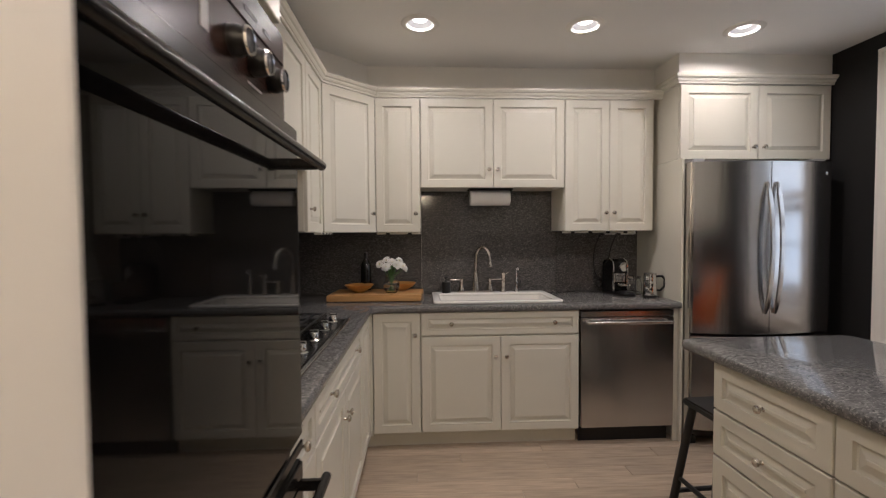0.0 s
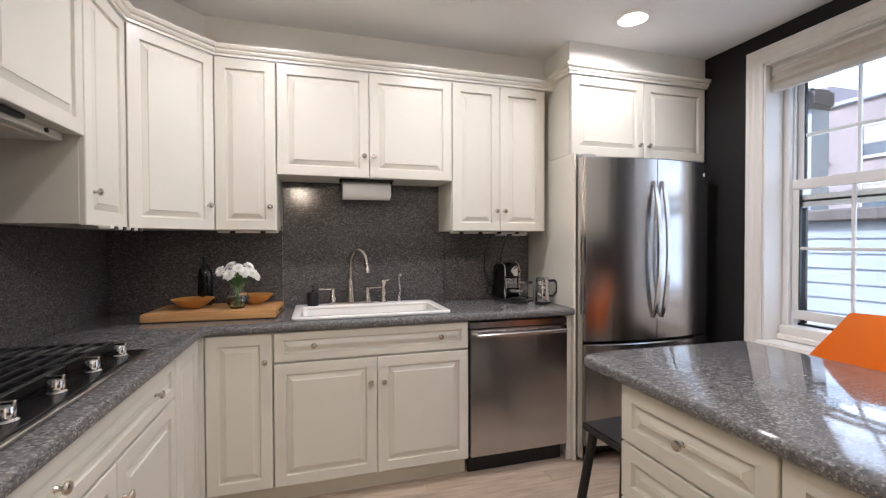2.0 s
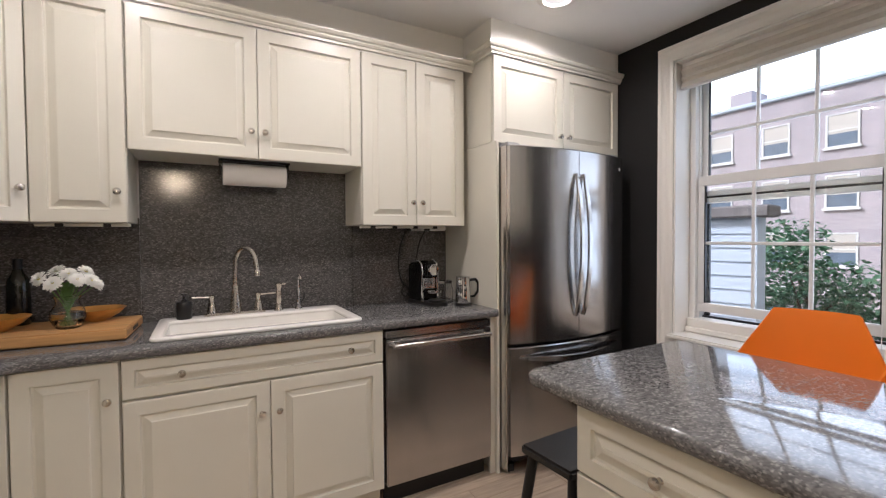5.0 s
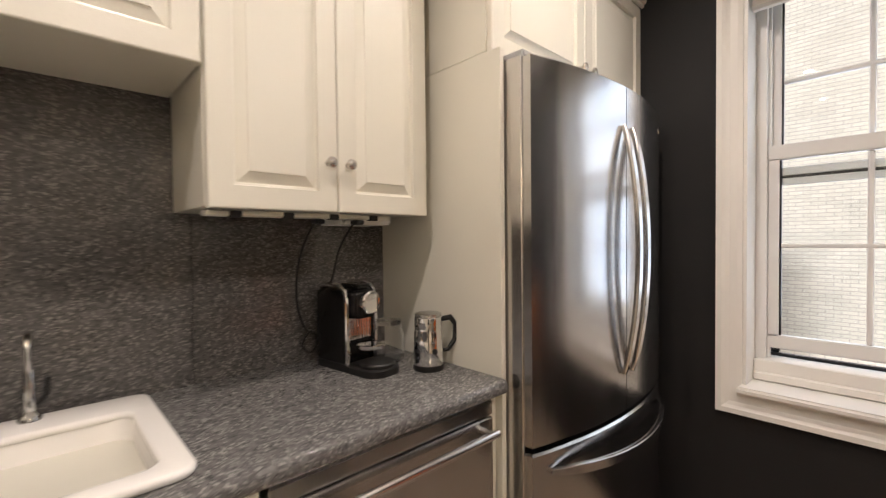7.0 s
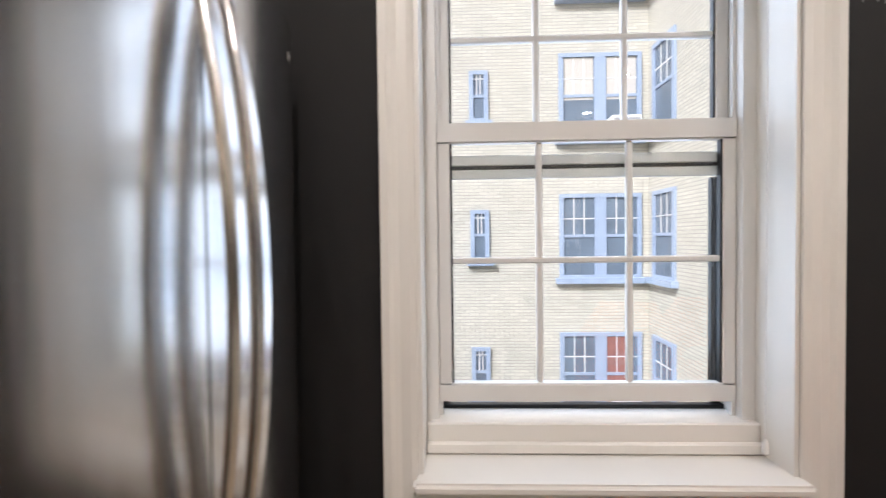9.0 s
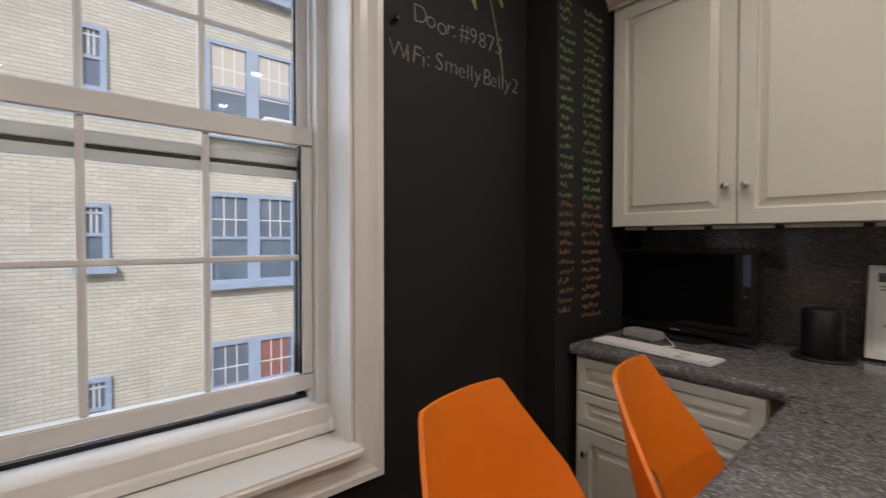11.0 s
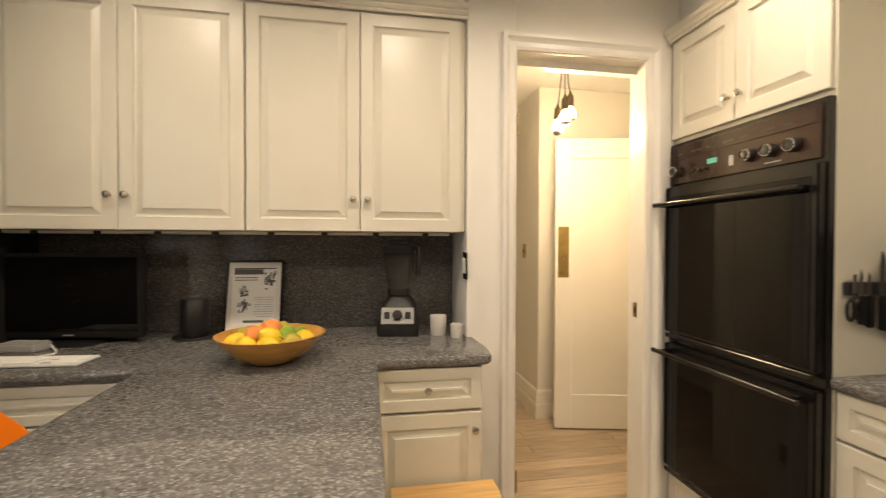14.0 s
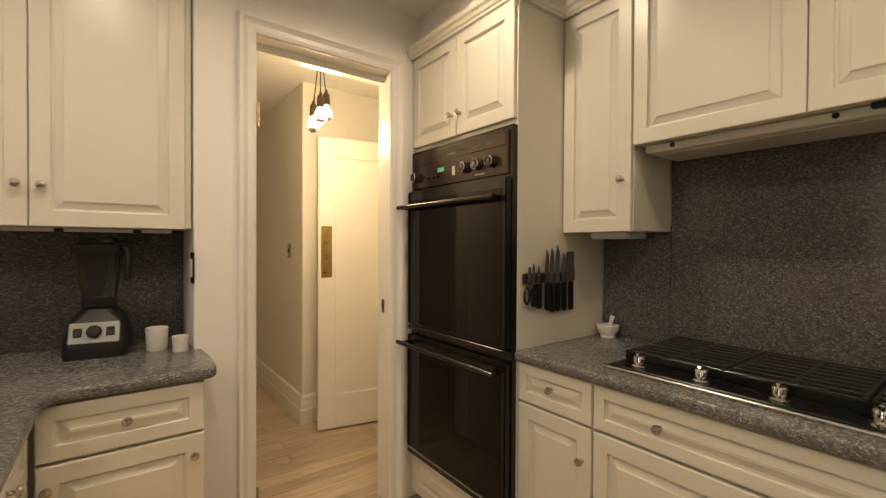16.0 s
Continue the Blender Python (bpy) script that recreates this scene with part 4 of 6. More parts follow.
for kx in (0.06, 0.44, 0.525, 0.61):
    k = part("dial", lathe(bmesh.new(), ((0.024, 0), (0.024, 0.014), (0.021, 0.018), (0.020, 0.026), (0.016, 0.028)), 22, pose(kx, -0.030, 1.65, 90)), BLACKP, pn, smooth=True)
    part("dial_ring", lathe(bmesh.new(), ((0.0205, 0.024), (0.0225, 0.027), (0.0205, 0.030), (0.0185, 0.029)), 22, pose(kx, -0.030, 1.65, 90), False, False), CHROME, k, "bright dial ring", True)
for z0, z1, hz in ((0.915, 1.580, 1.50), (0.29, 0.862, 0.825)):
    d = part("oven_door", boxed(0.008, OW - 0.008, -0.052, -0.022, z0, z1, 0.005, 2), BLACKM, ov, "black oven door")
    part("glass", boxed(0.03, OW - 0.03, -0.0545, -0.050, z0 + 0.012, z1 - 0.045, 0.002), OVENGLASS, d)
    part("bottom_vent", boxed(0.02, OW - 0.02, -0.056, -0.05, z0 - 0.026, z0 - 0.004, 0.003), BLACKM, d)
    h = part("handle", tube(bmesh.new(), [(0.0, -0.105, hz), (OW - 0.02, -0.105, hz)], 0.0105, 12), BLACKM, d, "black round bar handle", True)
    for hx in (0.03, OW - 0.06):
        part("bracket", boxed(hx, hx + 0.022, -0.108, -0.05, hz - 0.012, hz + 0.010, 0.006, 2), BLACKM, h)

# gas cooktop
ck = thing("gas_cooktop", "black five-burner gas cooktop with cast iron grates", "cooktop", -0.345, 1.292, CT1, 90)
CW, CD = 0.93, 0.49
part("steel_rim", boxed(-0.004, CW + 0.004, -0.014, CD, 0.0, 0.009, 0.003, 2), STEEL, ck)
part("top_plate", boxed(0.006, CW - 0.006, 0.006, CD - 0.006, 0.006, 0.014, 0.003), BLACKM, ck)
part("front_trim", tube(bmesh.new(), [(-0.004, -0.010, 0.007), (CW + 0.004, -0.010, 0.007)], 0.006, 10), SATIN, ck, "thin bright steel front trim", True)
for i in range(5):
    kx = 0.09 + 0.185 * i
    k = part("burner_knob", lathe(bmesh.new(), ((0.024, 0.014), (0.024, 0.018), (0.018, 0.022), (0.018, 0.046), (0.015, 0.05)), 20, pose(kx, 0.05, 0)), CHROME, ck, "polished metal knob", True)
    part("knob_grip", boxed(kx - 0.005, kx + 0.005, 0.032, 0.068, 0.046, 0.060, 0.002), CHROME, k)
for g in range(3):
    x0 = 0.012 + g * 0.303
    x1 = x0 + 0.298
    gr = part("grate", boxed(x0, x1, 0.105, 0.115, 0.036, 0.048, 0.003), IRON, ck, "cast iron grate")
    bm = boxed(x0, x1, CD - 0.020, CD - 0.010, 0.036, 0.048, 0.003)
    for xx in (x0, x1 - 0.012):
        box(bm, xx, xx + 0.010, 0.105, CD - 0.01, 0.036, 0.048, 0.003)
    part("grate_frame", bm, IRON, gr)
    for k in range(7):
        yy = 0.150 + 0.045 * k
        part("grate_bar", boxed(x0 + 0.006, x1 - 0.006, yy, yy + 0.007, 0.040, 0.050, 0.002), IRON, gr)
    bm = boxed((x0 + x1) / 2 - 0.004, (x0 + x1) / 2 + 0.004, 0.11, CD - 0.015, 0.036, 0.048, 0.002)
    for xx in (x0, x1 - 0.016):
        for yy in (0.105, CD - 0.026):
            box(bm, xx, xx + 0.016, yy, yy + 0.016, 0.013, 0.038, 0.002)
    part("grate_cross_bar", bm, IRON, gr)
    part("front_guard", boxed(x0, x1, 0.099, 0.106, 0.018, 0.047, 0.002), BLACKM, gr)
for bx, by, r in ((0.16, 0.20, 0.04), (0.16, 0.38, 0.05), (0.465, 0.29, 0.065), (0.77, 0.20, 0.05), (0.77, 0.38, 0.04)):
    b = part("burner", lathe(bmesh.new(), ((r * 1.25, 0.014), (r * 1.25, 0.020), (r, 0.021), (r, 0.028)), 24, pose(bx, by, 0)), STEEL, ck, "aluminium burner ring", True)
    part("burner_cap", lathe(bmesh.new(), ((r * 0.95, 0.028), (r, 0.032), (r * 0.9, 0.035), (0.004, 0.036)), 24, pose(bx, by, 0)), IRON, b, smooth=True)

# hood insert below the hood cabinet
hd = thing("range_hood", "cream hood liner with flush panel and dark slider", "range hood", -0.565, 1.263, 0, 90)
part("liner", boxed(0.02, 0.98, 0.035, 0.28, 1.655, 1.684, 0.004), PAINT, hd)
part("filter", boxed(0.10, 0.90, 0.07, 0.25, 1.650, 1.656, 0.003), PAINT, hd)
for hx in (0.12, 0.55, 0.88):
    part("stud", lathe(bmesh.new(), ((0.008, 0), (0.008, 0.006)), 10, pose(hx, 0.0345, 1.67, 90)), BLACKP, hd)
part("slider_switch", boxed(0.62, 0.74, 0.012, 0.035, 1.668, 1.683, 0.003), BLACKP, hd)

# ---- sink ----
sk = thing("kitchen_sink", "white enamel double-bowl drop-in sink", "sink", 0, 0, CT1)
RX0, RX1, RY0, RY1 = 0.115, 0.952, 2.685, 3.172
DIV = 0.50
BX0, BX1, BY0, BY1 = RX0 + 0.038, RX1 - 0.038, RY0 + 0.038, RY1 - 0.105
bm = slab([RX0, BX0 + 0.012, BX1 - 0.012, RX1], [RY0, BY0 + 0.012, BY1 - 0.012, RY1],
          lambda x, y: not (BX0 < x < BX1 and BY0 < y < BY1), 0.0, 0.018, 0.008, 3, None, lambda x, y: 0.035 if x in (RX0, RX1) and y in (RY0, RY1) else 0.03)
part("rim", bm, ENAMEL, sk, smooth=True)
part("basin_wall", loops(bmesh.new(), [rrect(BX0 + a, BX1 - a, BY0 + a, BY1 - a, 0.04, z) for a, z in ((0.006, 0.012), (0.008, 0.0), (0.014, -0.056))], True, False, False), ENAMEL, sk, smooth=True)
part("divider", boxed(DIV - 0.022, DIV + 0.022, BY0 + 0.012, BY1 - 0.012, -0.165, -0.045, 0.016, 3), ENAMEL, sk, "low rounded divider", True)
for a, b in ((BX0 + 0.014, DIV - 0.018), (DIV + 0.018, BX1 - 0.014)):
    rg = [rrect(a + q, b - q, BY0 + 0.014 + q, BY1 - 0.014 - q, 0.028 + q * 0.5, z) for q, z in ((0.0, -0.055), (0.012, -0.15), (0.032, -0.175))]
    w = part("bowl", loops(bmesh.new(), rg, True, False, True), ENAMEL, sk, smooth=True)
    part("drain", lathe(bmesh.new(), ((0.04, -0.1745), (0.038, -0.172), (0.025, -0.173), (0.004, -0.1735)), 20, pose((a + b) / 2, (BY0 + BY1) / 2, 0), False, True), STEEL, w, smooth=True)
DK = CT1 + 0.018
fy = 3.128
fc = thing("bridge_faucet", "satin nickel gooseneck faucet with two lever handles", "faucet", 0.437, fy, DK)
part("deck_plate", loops(bmesh.new(), [rrect(-0.14, 0.14, -0.024, 0.024, 0.022, 0), rrect(-0.14, 0.14, -0.024, 0.024, 0.022, 0.008), rrect(-0.135, 0.135, -0.020, 0.020, 0.019, 0.012)]), NICKEL, fc, smooth=True)
part("spout_base", lathe(bmesh.new(), ((0.029, 0.010), (0.028, 0.022), (0.021, 0.09), (0.0155, 0.132), (0.0175, 0.136), (0.0175, 0.141), (0.0135, 0.146)), 18), NICKEL, fc, smooth=True)
gp = [(0, 0, 0.10), (0, 0, 0.20), (0.003, -0.002, 0.24)] + [(0.045 - 0.042 * math.cos(radians(a)), -0.050 + 0.048 * math.cos(radians(a)), 0.250 + 0.078 * math.sin(radians(a))) for a in range(10, 175, 12)] + [(0.090, -0.100, 0.232), (0.092, -0.102, 0.212)]
sp_ = part("spout", tube(bmesh.new(), gp, [0.0125] * (len(gp) - 2) + [0.012, 0.0125], 12), NICKEL, fc, "arched spout", True)
part("nozzle", lathe(bmesh.new(), ((0.013, 0.222), (0.016, 0.214), (0.016, 0.196), (0.012, 0.192)), 14, pose(0.092, -0.102, 0)), NICKEL, sp_, smooth=True)
for hx, sg in ((-0.105, -1), (0.105, 1)):
    h = part("handle", lathe(bmesh.new(), ((0.023, 0.010), (0.022, 0.026), (0.015, 0.055), (0.0115, 0.078), (0.0135, 0.082), (0.0135, 0.097), (0.007, 0.101)), 16, pose(hx, 0, 0)), NICKEL, fc, "lever handle", True)
    part("lever", tube(bmesh.new(), [(hx, 0, 0.090), (hx + sg * 0.04, -0.005, 0.092), (hx + sg * 0.082, -0.008, 0.094)], [0.006, 0.0045, 0.0055], 8), NICKEL, h, smooth=True)
ss = thing("side_spray", "satin nickel side spray head on the sink deck", "side spray", 0.640, fy, DK)
part("holder", lathe(bmesh.new(), ((0.023, 0), (0.021, 0.012), (0.015, 0.03), (0.014, 0.04)), 16), NICKEL, ss, smooth=True)
part("spray_head", lathe(bmesh.new(), ((0.013, 0.04), (0.016, 0.055), (0.0135, 0.095), (0.012, 0.118), (0.017, 0.128), (0.018, 0.142), (0.010, 0.148)), 14, pose(0, 0, 0, 6)), NICKEL, ss, smooth=True)
part("trigger", tube(bmesh.new(), [(0.008, -0.014, 0.140), (0.026, -0.018, 0.136), (0.034, -0.018, 0.142)], [0.005, 0.004, 0.003], 8), NICKEL, ss, smooth=True)
ff = thing("filter_faucet", "slim chrome filtered-water faucet on the sink deck", "faucet", 0.742, fy + 0.01, DK)
part("base", lathe(bmesh.new(), ((0.02, 0), (0.018, 0.012), (0.011, 0.02), (0.0095, 0.10), (0.008, 0.105)), 14), CHROME, ff, smooth=True)
part("neck", tube(bmesh.new(), [(0, 0, 0.10), (0, 0, 0.15), (0, -0.008, 0.175), (0, -0.03, 0.185), (0, -0.05, 0.172), (0, -0.052, 0.16)], 0.0065, 10), CHROME, ff, smooth=True)
part("lever", tube(bmesh.new(), [(0.012, 0, 0.03), (0.028, 0, 0.05), (0.03, -0.002, 0.085)], 0.0045, 8), BLACKP, ff, smooth=True)
so = thing("soap_dispenser", "matt black pump soap dispenser beside the sink", "soap dispenser", 0.218, 3.10, DK)
part("bottle", lathe(bmesh.new(), ((0.030, 0), (0.033, 0.004), (0.033, 0.075), (0.030, 0.08), (0.014, 0.082)), 20), BLACKP, so, smooth=True)
part("pump", lathe(bmesh.new(), ((0.012, 0.082), (0.010, 0.090), (0.005, 0.092), (0.005, 0.11), (0.014, 0.112), (0.012, 0.118)), 14), BLACKP, so, smooth=True)
part("nozzle", tube(bmesh.new(), [(0, 0, 0.113), (0.0, -0.03, 0.112), (0.0, -0.036, 0.106)], 0.005, 8), BLACKP, so, smooth=True)

# paper towel holder under the sink cabinet
pt = thing("paper_towel_holder", "paper towel roll on an under-cabinet holder", "paper towels", 0, 0, 0)
part("bracket", boxed(0.37, 0.68, 2.965, 3.06, UBM - 0.012, UBM - 0.001, 0.002), BLACKM, pt)
for px in (0.372, 0.672):
    part("arm", boxed(px, px + 0.006, 2.99, 3.03, UBM - 0.075, UBM - 0.012, 0.002), BLACKM, pt)
part("roll", lathe(bmesh.new(), ((0.018, 0), (0.052, 0.001), (0.052, 0.277), (0.018, 0.278)), 32, pose(0.386, 3.01, UBM - 0.066, 0, 90)), PAPER, pt, "white paper roll", True)

# plug strips below the wall cabinets
for nm, x0, y0, rz, ln, n in (("sink", -0.26, 2.935, 0, 0.298, 2), ("coffee", 1.03, 2.935, 0, 0.50, 4), ("corner", -0.48, 2.30, 90, 0.30, 4), ("desk", 2.53, 0.16, 180, 1.74, 8)):
    ps = thing("plug_strip", "beige plug strip with black sockets under wall cabinets", "plug strip", x0, y0, UB, rz, "plug strips")
    part("channel", boxed(0, ln, 0.004, 0.045, -0.018, -0.0045, 0.003), PAINT, ps)
    for i in range(n):
        px = ln * (i + 0.5) / n
        part("socket", boxed(px - 0.013, px + 0.013, 0.0, 0.02, -0.0205, -0.006, 0.001), BLACKP, ps)
ps = thing("undercabinet_light", "white under-cabinet light housing", "light fixture", 1.40, 2.94, UB)
part("housing", boxed(0, 0.17, 0.05, 0.20, -0.03, -0.001, 0.006, 2), VINYL, ps)
ps = thing("undercabinet_light", "white under-cabinet light housing", "light fixture", -0.80, 1.02, UB)
part("housing", boxed(0, 0.15, 0.0, 0.17, -0.028, -0.001, 0.006, 2), VINYL, ps)

# ---- things on the sink run ----
cb = thing("cutting_board", "thick maple cutting board with a handle hole", "cutting board", -0.255, 2.99, CT1, -3)
part("board", boxed(-0.32, 0.30, -0.17, 0.17, 0.004, 0.046, 0.005, 2), MAPLE, cb)
for fx in (-0.27, 0.25):
    for fy_ in (-0.13, 0.13):
        part("foot", lathe(bmesh.new(), ((0.012, 0), (0.012, 0.005)), 10, pose(fx, fy_, 0)), BLACKP, cb)
part("grip_slot", boxed(0.2995, 0.3015, -0.05, 0.05, 0.016, 0.030, 0.0005), BLACKP, cb)
BT = CT1 + 0.046
b1 = thing("wooden_bowl", "shallow turned wooden bowl on the cutting board", "bowl", -0.39, 2.995, BT, group="wooden bowls")
part("shell", lathe(bmesh.new(), ((0.035, 0), (0.04, 0.004), (0.075, 0.025), (0.10, 0.05), (0.103, 0.052), (0.098, 0.050), (0.07, 0.026), (0.03, 0.01), (0.004, 0.009)), 30), BOWLW, b1, smooth=True)
copy_thing(b1, pose(-0.10, 3.08, BT))
wb = thing("wine_bottle", "dark unopened wine bottle behind the board", "bottle", -0.36, 3.125, BT)
part("glass", lathe(bmesh.new(), ((0.035, 0), (0.0375, 0.004), (0.0375, 0.16), (0.034, 0.185), (0.018, 0.215), (0.0145, 0.23), (0.0145, 0.262)), 24), BOTTLE, wb, smooth=True)
part("label", lathe(bmesh.new(), ((0.0378, 0.04), (0.0381, 0.042), (0.0381, 0.11), (0.0378, 0.112)), 24, None, False, False), BLACKM, wb, "dark bottle label", True)
part("foil", lathe(bmesh.new(), ((0.0152, 0.21), (0.0152, 0.268), (0.012, 0.270)), 20, None, False, True), BLACKP, wb, smooth=True)
va = thing("flower_vase", "round glass vase of white daisies", "vase", -0.165, 2.93, BT)
va.scale = (1.10, 1.10, 1.10)
vg = part("glass", lathe(bmesh.new(), ((0.028, 0.0), (0.034, 0.004), (0.052, 0.035), (0.050, 0.06), (0.034, 0.088), (0.033, 0.10), (0.040, 0.115), (0.038, 0.116), (0.031, 0.10), (0.032, 0.088), (0.047, 0.06), (0.048, 0.035), (0.03, 0.012), (0.004, 0.010)), 26), GLASS, va, "clear glass", True)
vg.visible_shadow = False
part("water", lathe(bmesh.new(), ((0.028, 0.014), (0.046, 0.036), (0.0455, 0.055), (0.004, 0.056)), 24), WATER, va, "greenish vase water", True)
random.seed(5)
HEADS = [(-0.066, -0.02, 0.178), (-0.030, 0.022, 0.200), (-0.028, -0.036, 0.162), (0.006, -0.004, 0.190), (0.036, -0.034, 0.172), (0.048, 0.018, 0.196), (0.068, -0.012, 0.165), (0.078, 0.014, 0.150), (0.010, 0.045, 0.180)]
for i, (tx, ty, tz) in enumerate(HEADS):
    f = part("flower", tube(bmesh.new(), [(tx * -0.2, ty * 0.1, 0.016), (tx * 0.25, ty * 0.3, 0.10), (tx * 0.95, ty * 0.95, tz - 0.004)], 0.0022, 6), STEM, va, "white chrysanthemum on a green stem")
    bm = bmesh.new()
    d = Vector((tx, ty - 0.045, 0.055)).normalized()
    tilt = Matrix.Translation((tx, ty, tz)) @ d.to_track_quat("Z", "Y").to_matrix().to_4x4()
    size = random.uniform(0.90, 1.08)
    for ly, n, ln, lift in ((0, 20, 0.030, 4), (1, 18, 0.027, 20), (2, 14, 0.022, 38), (3, 9, 0.014, 58)):
        for k in range(n):
            m = tilt @ pose(0, 0, 0.001 + 0.0015 * ly, 0, -lift + random.uniform(-7, 7), 360 * k / n + 9 * ly + random.uniform(-5, 5))
            L = ln * size * random.uniform(0.9, 1.06)
            v = [bm.verts.new(m @ Vector(p)) for p in ((0.002, -0.0016, 0), (L * 0.55, -0.0040, 0.0012), (L * 0.9, -0.0034, 0.0004), (L, 0, -0.001), (L * 0.9, 0.0034, 0.0004), (L * 0.55, 0.0040, 0.0012), (0.002, 0.0016, 0))]
            bm.faces.new(v)
    part("petals", bm, PETAL, f)
    part("centre", lathe(bmesh.new(), ((0.006, 0.004), (0.0055, 0.008), (0.001, 0.0105)), 10, tilt), YOLK, f)
for i in range(12):
    bm = bmesh.new()
    m = pose(0, 0, 0.085 + 0.012 * (i % 4), 0, -48 - 9 * (i % 3), 33 * i)
    L = 0.055 + 0.012 * (i % 3)
    g = [[bm.verts.new(m @ Vector((L * u, w * sd, 0.006 * math.sin(3.1 * u) + 0.003 * abs(sd)))) for sd in (-1, 0, 1)] for u, w in ((0.05, 0.002), (0.3, 0.010), (0.55, 0.013), (0.8, 0.008), (1.0, 0.001))]
    for a, b in zip(g, g[1:]):
        for k in range(2):
            bm.faces.new((a[k], a[k + 1], b[k + 1], b[k]))
    part("leaf", bm, STEM, va, smooth=True)

# coffee machine
cm = thing("coffee_machine", "chrome and black capsule coffee machine", "coffee machine", 1.465, 3.02, CT1, 8)
part("base", loops(bmesh.new(), [rrect(-0.06, 0.06, -0.135, 0.16, 0.045, z) for z in (0.0, 0.018)] + [rrect(-0.055, 0.055, -0.13, 0.155, 0.042, 0.022)]), BLACKP, cm, smooth=True)
arch = [(-0.055, 0.02), (-0.056, 0.12), (-0.056, 0.205)] + [(0.056 * math.cos(radians(a)), 0.208 + 0.044 * math.sin(radians(a))) for a in range(170, 9, -20)] + [(0.056, 0.205), (0.056, 0.12), (0.055, 0.02)]
part("body", loops(bmesh.new(), [[Vector((x * q, y, 0.02 + (z - 0.02) * q)) for x, z in arch] for y, q in ((0.0, 0.985), (0.006, 1.0), (0.085, 1.0), (0.128, 0.97), (0.135, 0.94))]), BLACKM, cm, "glossy black domed housing", True)
part("water_tank", boxed(-0.045, 0.045, 0.125, 0.155, 0.02, 0.24, 0.01, 2), BOTTLE, cm)
for sx in (-0.058, 0.050):
    part("side_band", tube(bmesh.new(), [(sx + 0.004, -0.012, 0.02), (sx + 0.004, -0.012, 0.20), (sx + 0.004, -0.004, 0.235), (sx + 0.004, 0.02, 0.252), (sx + 0.004, 0.10, 0.255)], 0.007, 8), CHROME, cm, "polished band", True)
hdm = part("brew_head", boxed(-0.042, 0.042, -0.045, 0.02, 0.155, 0.240, 0.012, 3), BLACKM, cm)
part("brew_dial", lathe(bmesh.new(), ((0.034, 0), (0.034, 0.012), (0.030, 0.016), (0.024, 0.014), (0.004, 0.013)), 24, pose(0, -0.045, 0.203, 90)), CHROME, hdm, "polished round front", True)
part("lever", boxed(-0.030, 0.030, -0.03, 0.055, 0.243, 0.256, 0.006, 2), BLACKM, cm)
part("cup_support", lathe(bmesh.new(), ((0.040, 0.070), (0.042, 0.074), (0.042, 0.082), (0.036, 0.084)), 20, pose(0, -0.055, 0)), CHROME, cm, smooth=True)
part("drip_tray", lathe(bmesh.new(), ((0.052, 0.022), (0.052, 0.030), (0.048, 0.034), (0.004, 0.033)), 22, pose(0, -0.08, 0)), BLACKP, cm, smooth=True)
pw_ = part("panel_window", boxed(-0.046, 0.046, -0.003, 0.002, 0.088, 0.156, 0.002), CHROME, cm, "ribbed mirror panel")
for k in range(9):
    part("rib", tube(bmesh.new(), [(-0.040 + 0.010 * k, -0.004, 0.090), (-0.040 + 0.010 * k, -0.004, 0.154)], 0.0022, 6), CHROME, pw_, smooth=True)
mf = thing("milk_frother", "polished steel milk frother with black handle", "milk frother", 1.608, 2.865, CT1)
part("base", lathe(bmesh.new(), ((0.046, 0), (0.047, 0.003), (0.045, 0.016)), 24), BLACKP, mf, smooth=True)
part("jug", lathe(bmesh.new(), ((0.044, 0.016), (0.045, 0.02), (0.043, 0.11), (0.040, 0.12), (0.042, 0.13), (0.041, 0.155), (0.036, 0.160)), 26), CHROME, mf, smooth=True)
part("lid", lathe(bmesh.new(), ((0.040, 0.158), (0.040, 0.166), (0.034, 0.168), (0.010, 0.169)), 24), STEEL, mf, smooth=True)
part("handle", tube(bmesh.new(), [(0.036, -0.012, 0.145), (0.07, -0.022, 0.148), (0.088, -0.028, 0.125), (0.085, -0.027, 0.08), (0.062, -0.02, 0.05), (0.040, -0.013, 0.05)], [0.008, 0.009, 0.009, 0.008, 0.007, 0.006], 10), BLACKP, mf, "curved black handle", True)
part("switch", lathe(bmesh.new(), ((0.008, 0.0), (0.008, 0.004), (0.005, 0.005)), 12, pose(-0.013, -0.042, 0.06, 90, 0, -16)), BLACKP, mf)
gj = thing("glass_jar", "clear lidded glass jar behind the coffee machine", "jar", 1.58, 3.03, CT1)
g_ = part("glass", lathe(bmesh.new(), ((0.045, 0), (0.05, 0.005), (0.052, 0.07), (0.045, 0.10), (0.040, 0.115), (0.037, 0.115), (0.042, 0.10), (0.048, 0.07), (0.046, 0.01), (0.004, 0.009)), 24), GLASS, gj, smooth=True)
g_.visible_shadow = False
l_ = part("lid", lathe(bmesh.new(), ((0.042, 0.116), (0.044, 0.12), (0.042, 0.13), (0.01, 0.135)), 24), GLASS, gj, smooth=True)
l_.visible_shadow = False
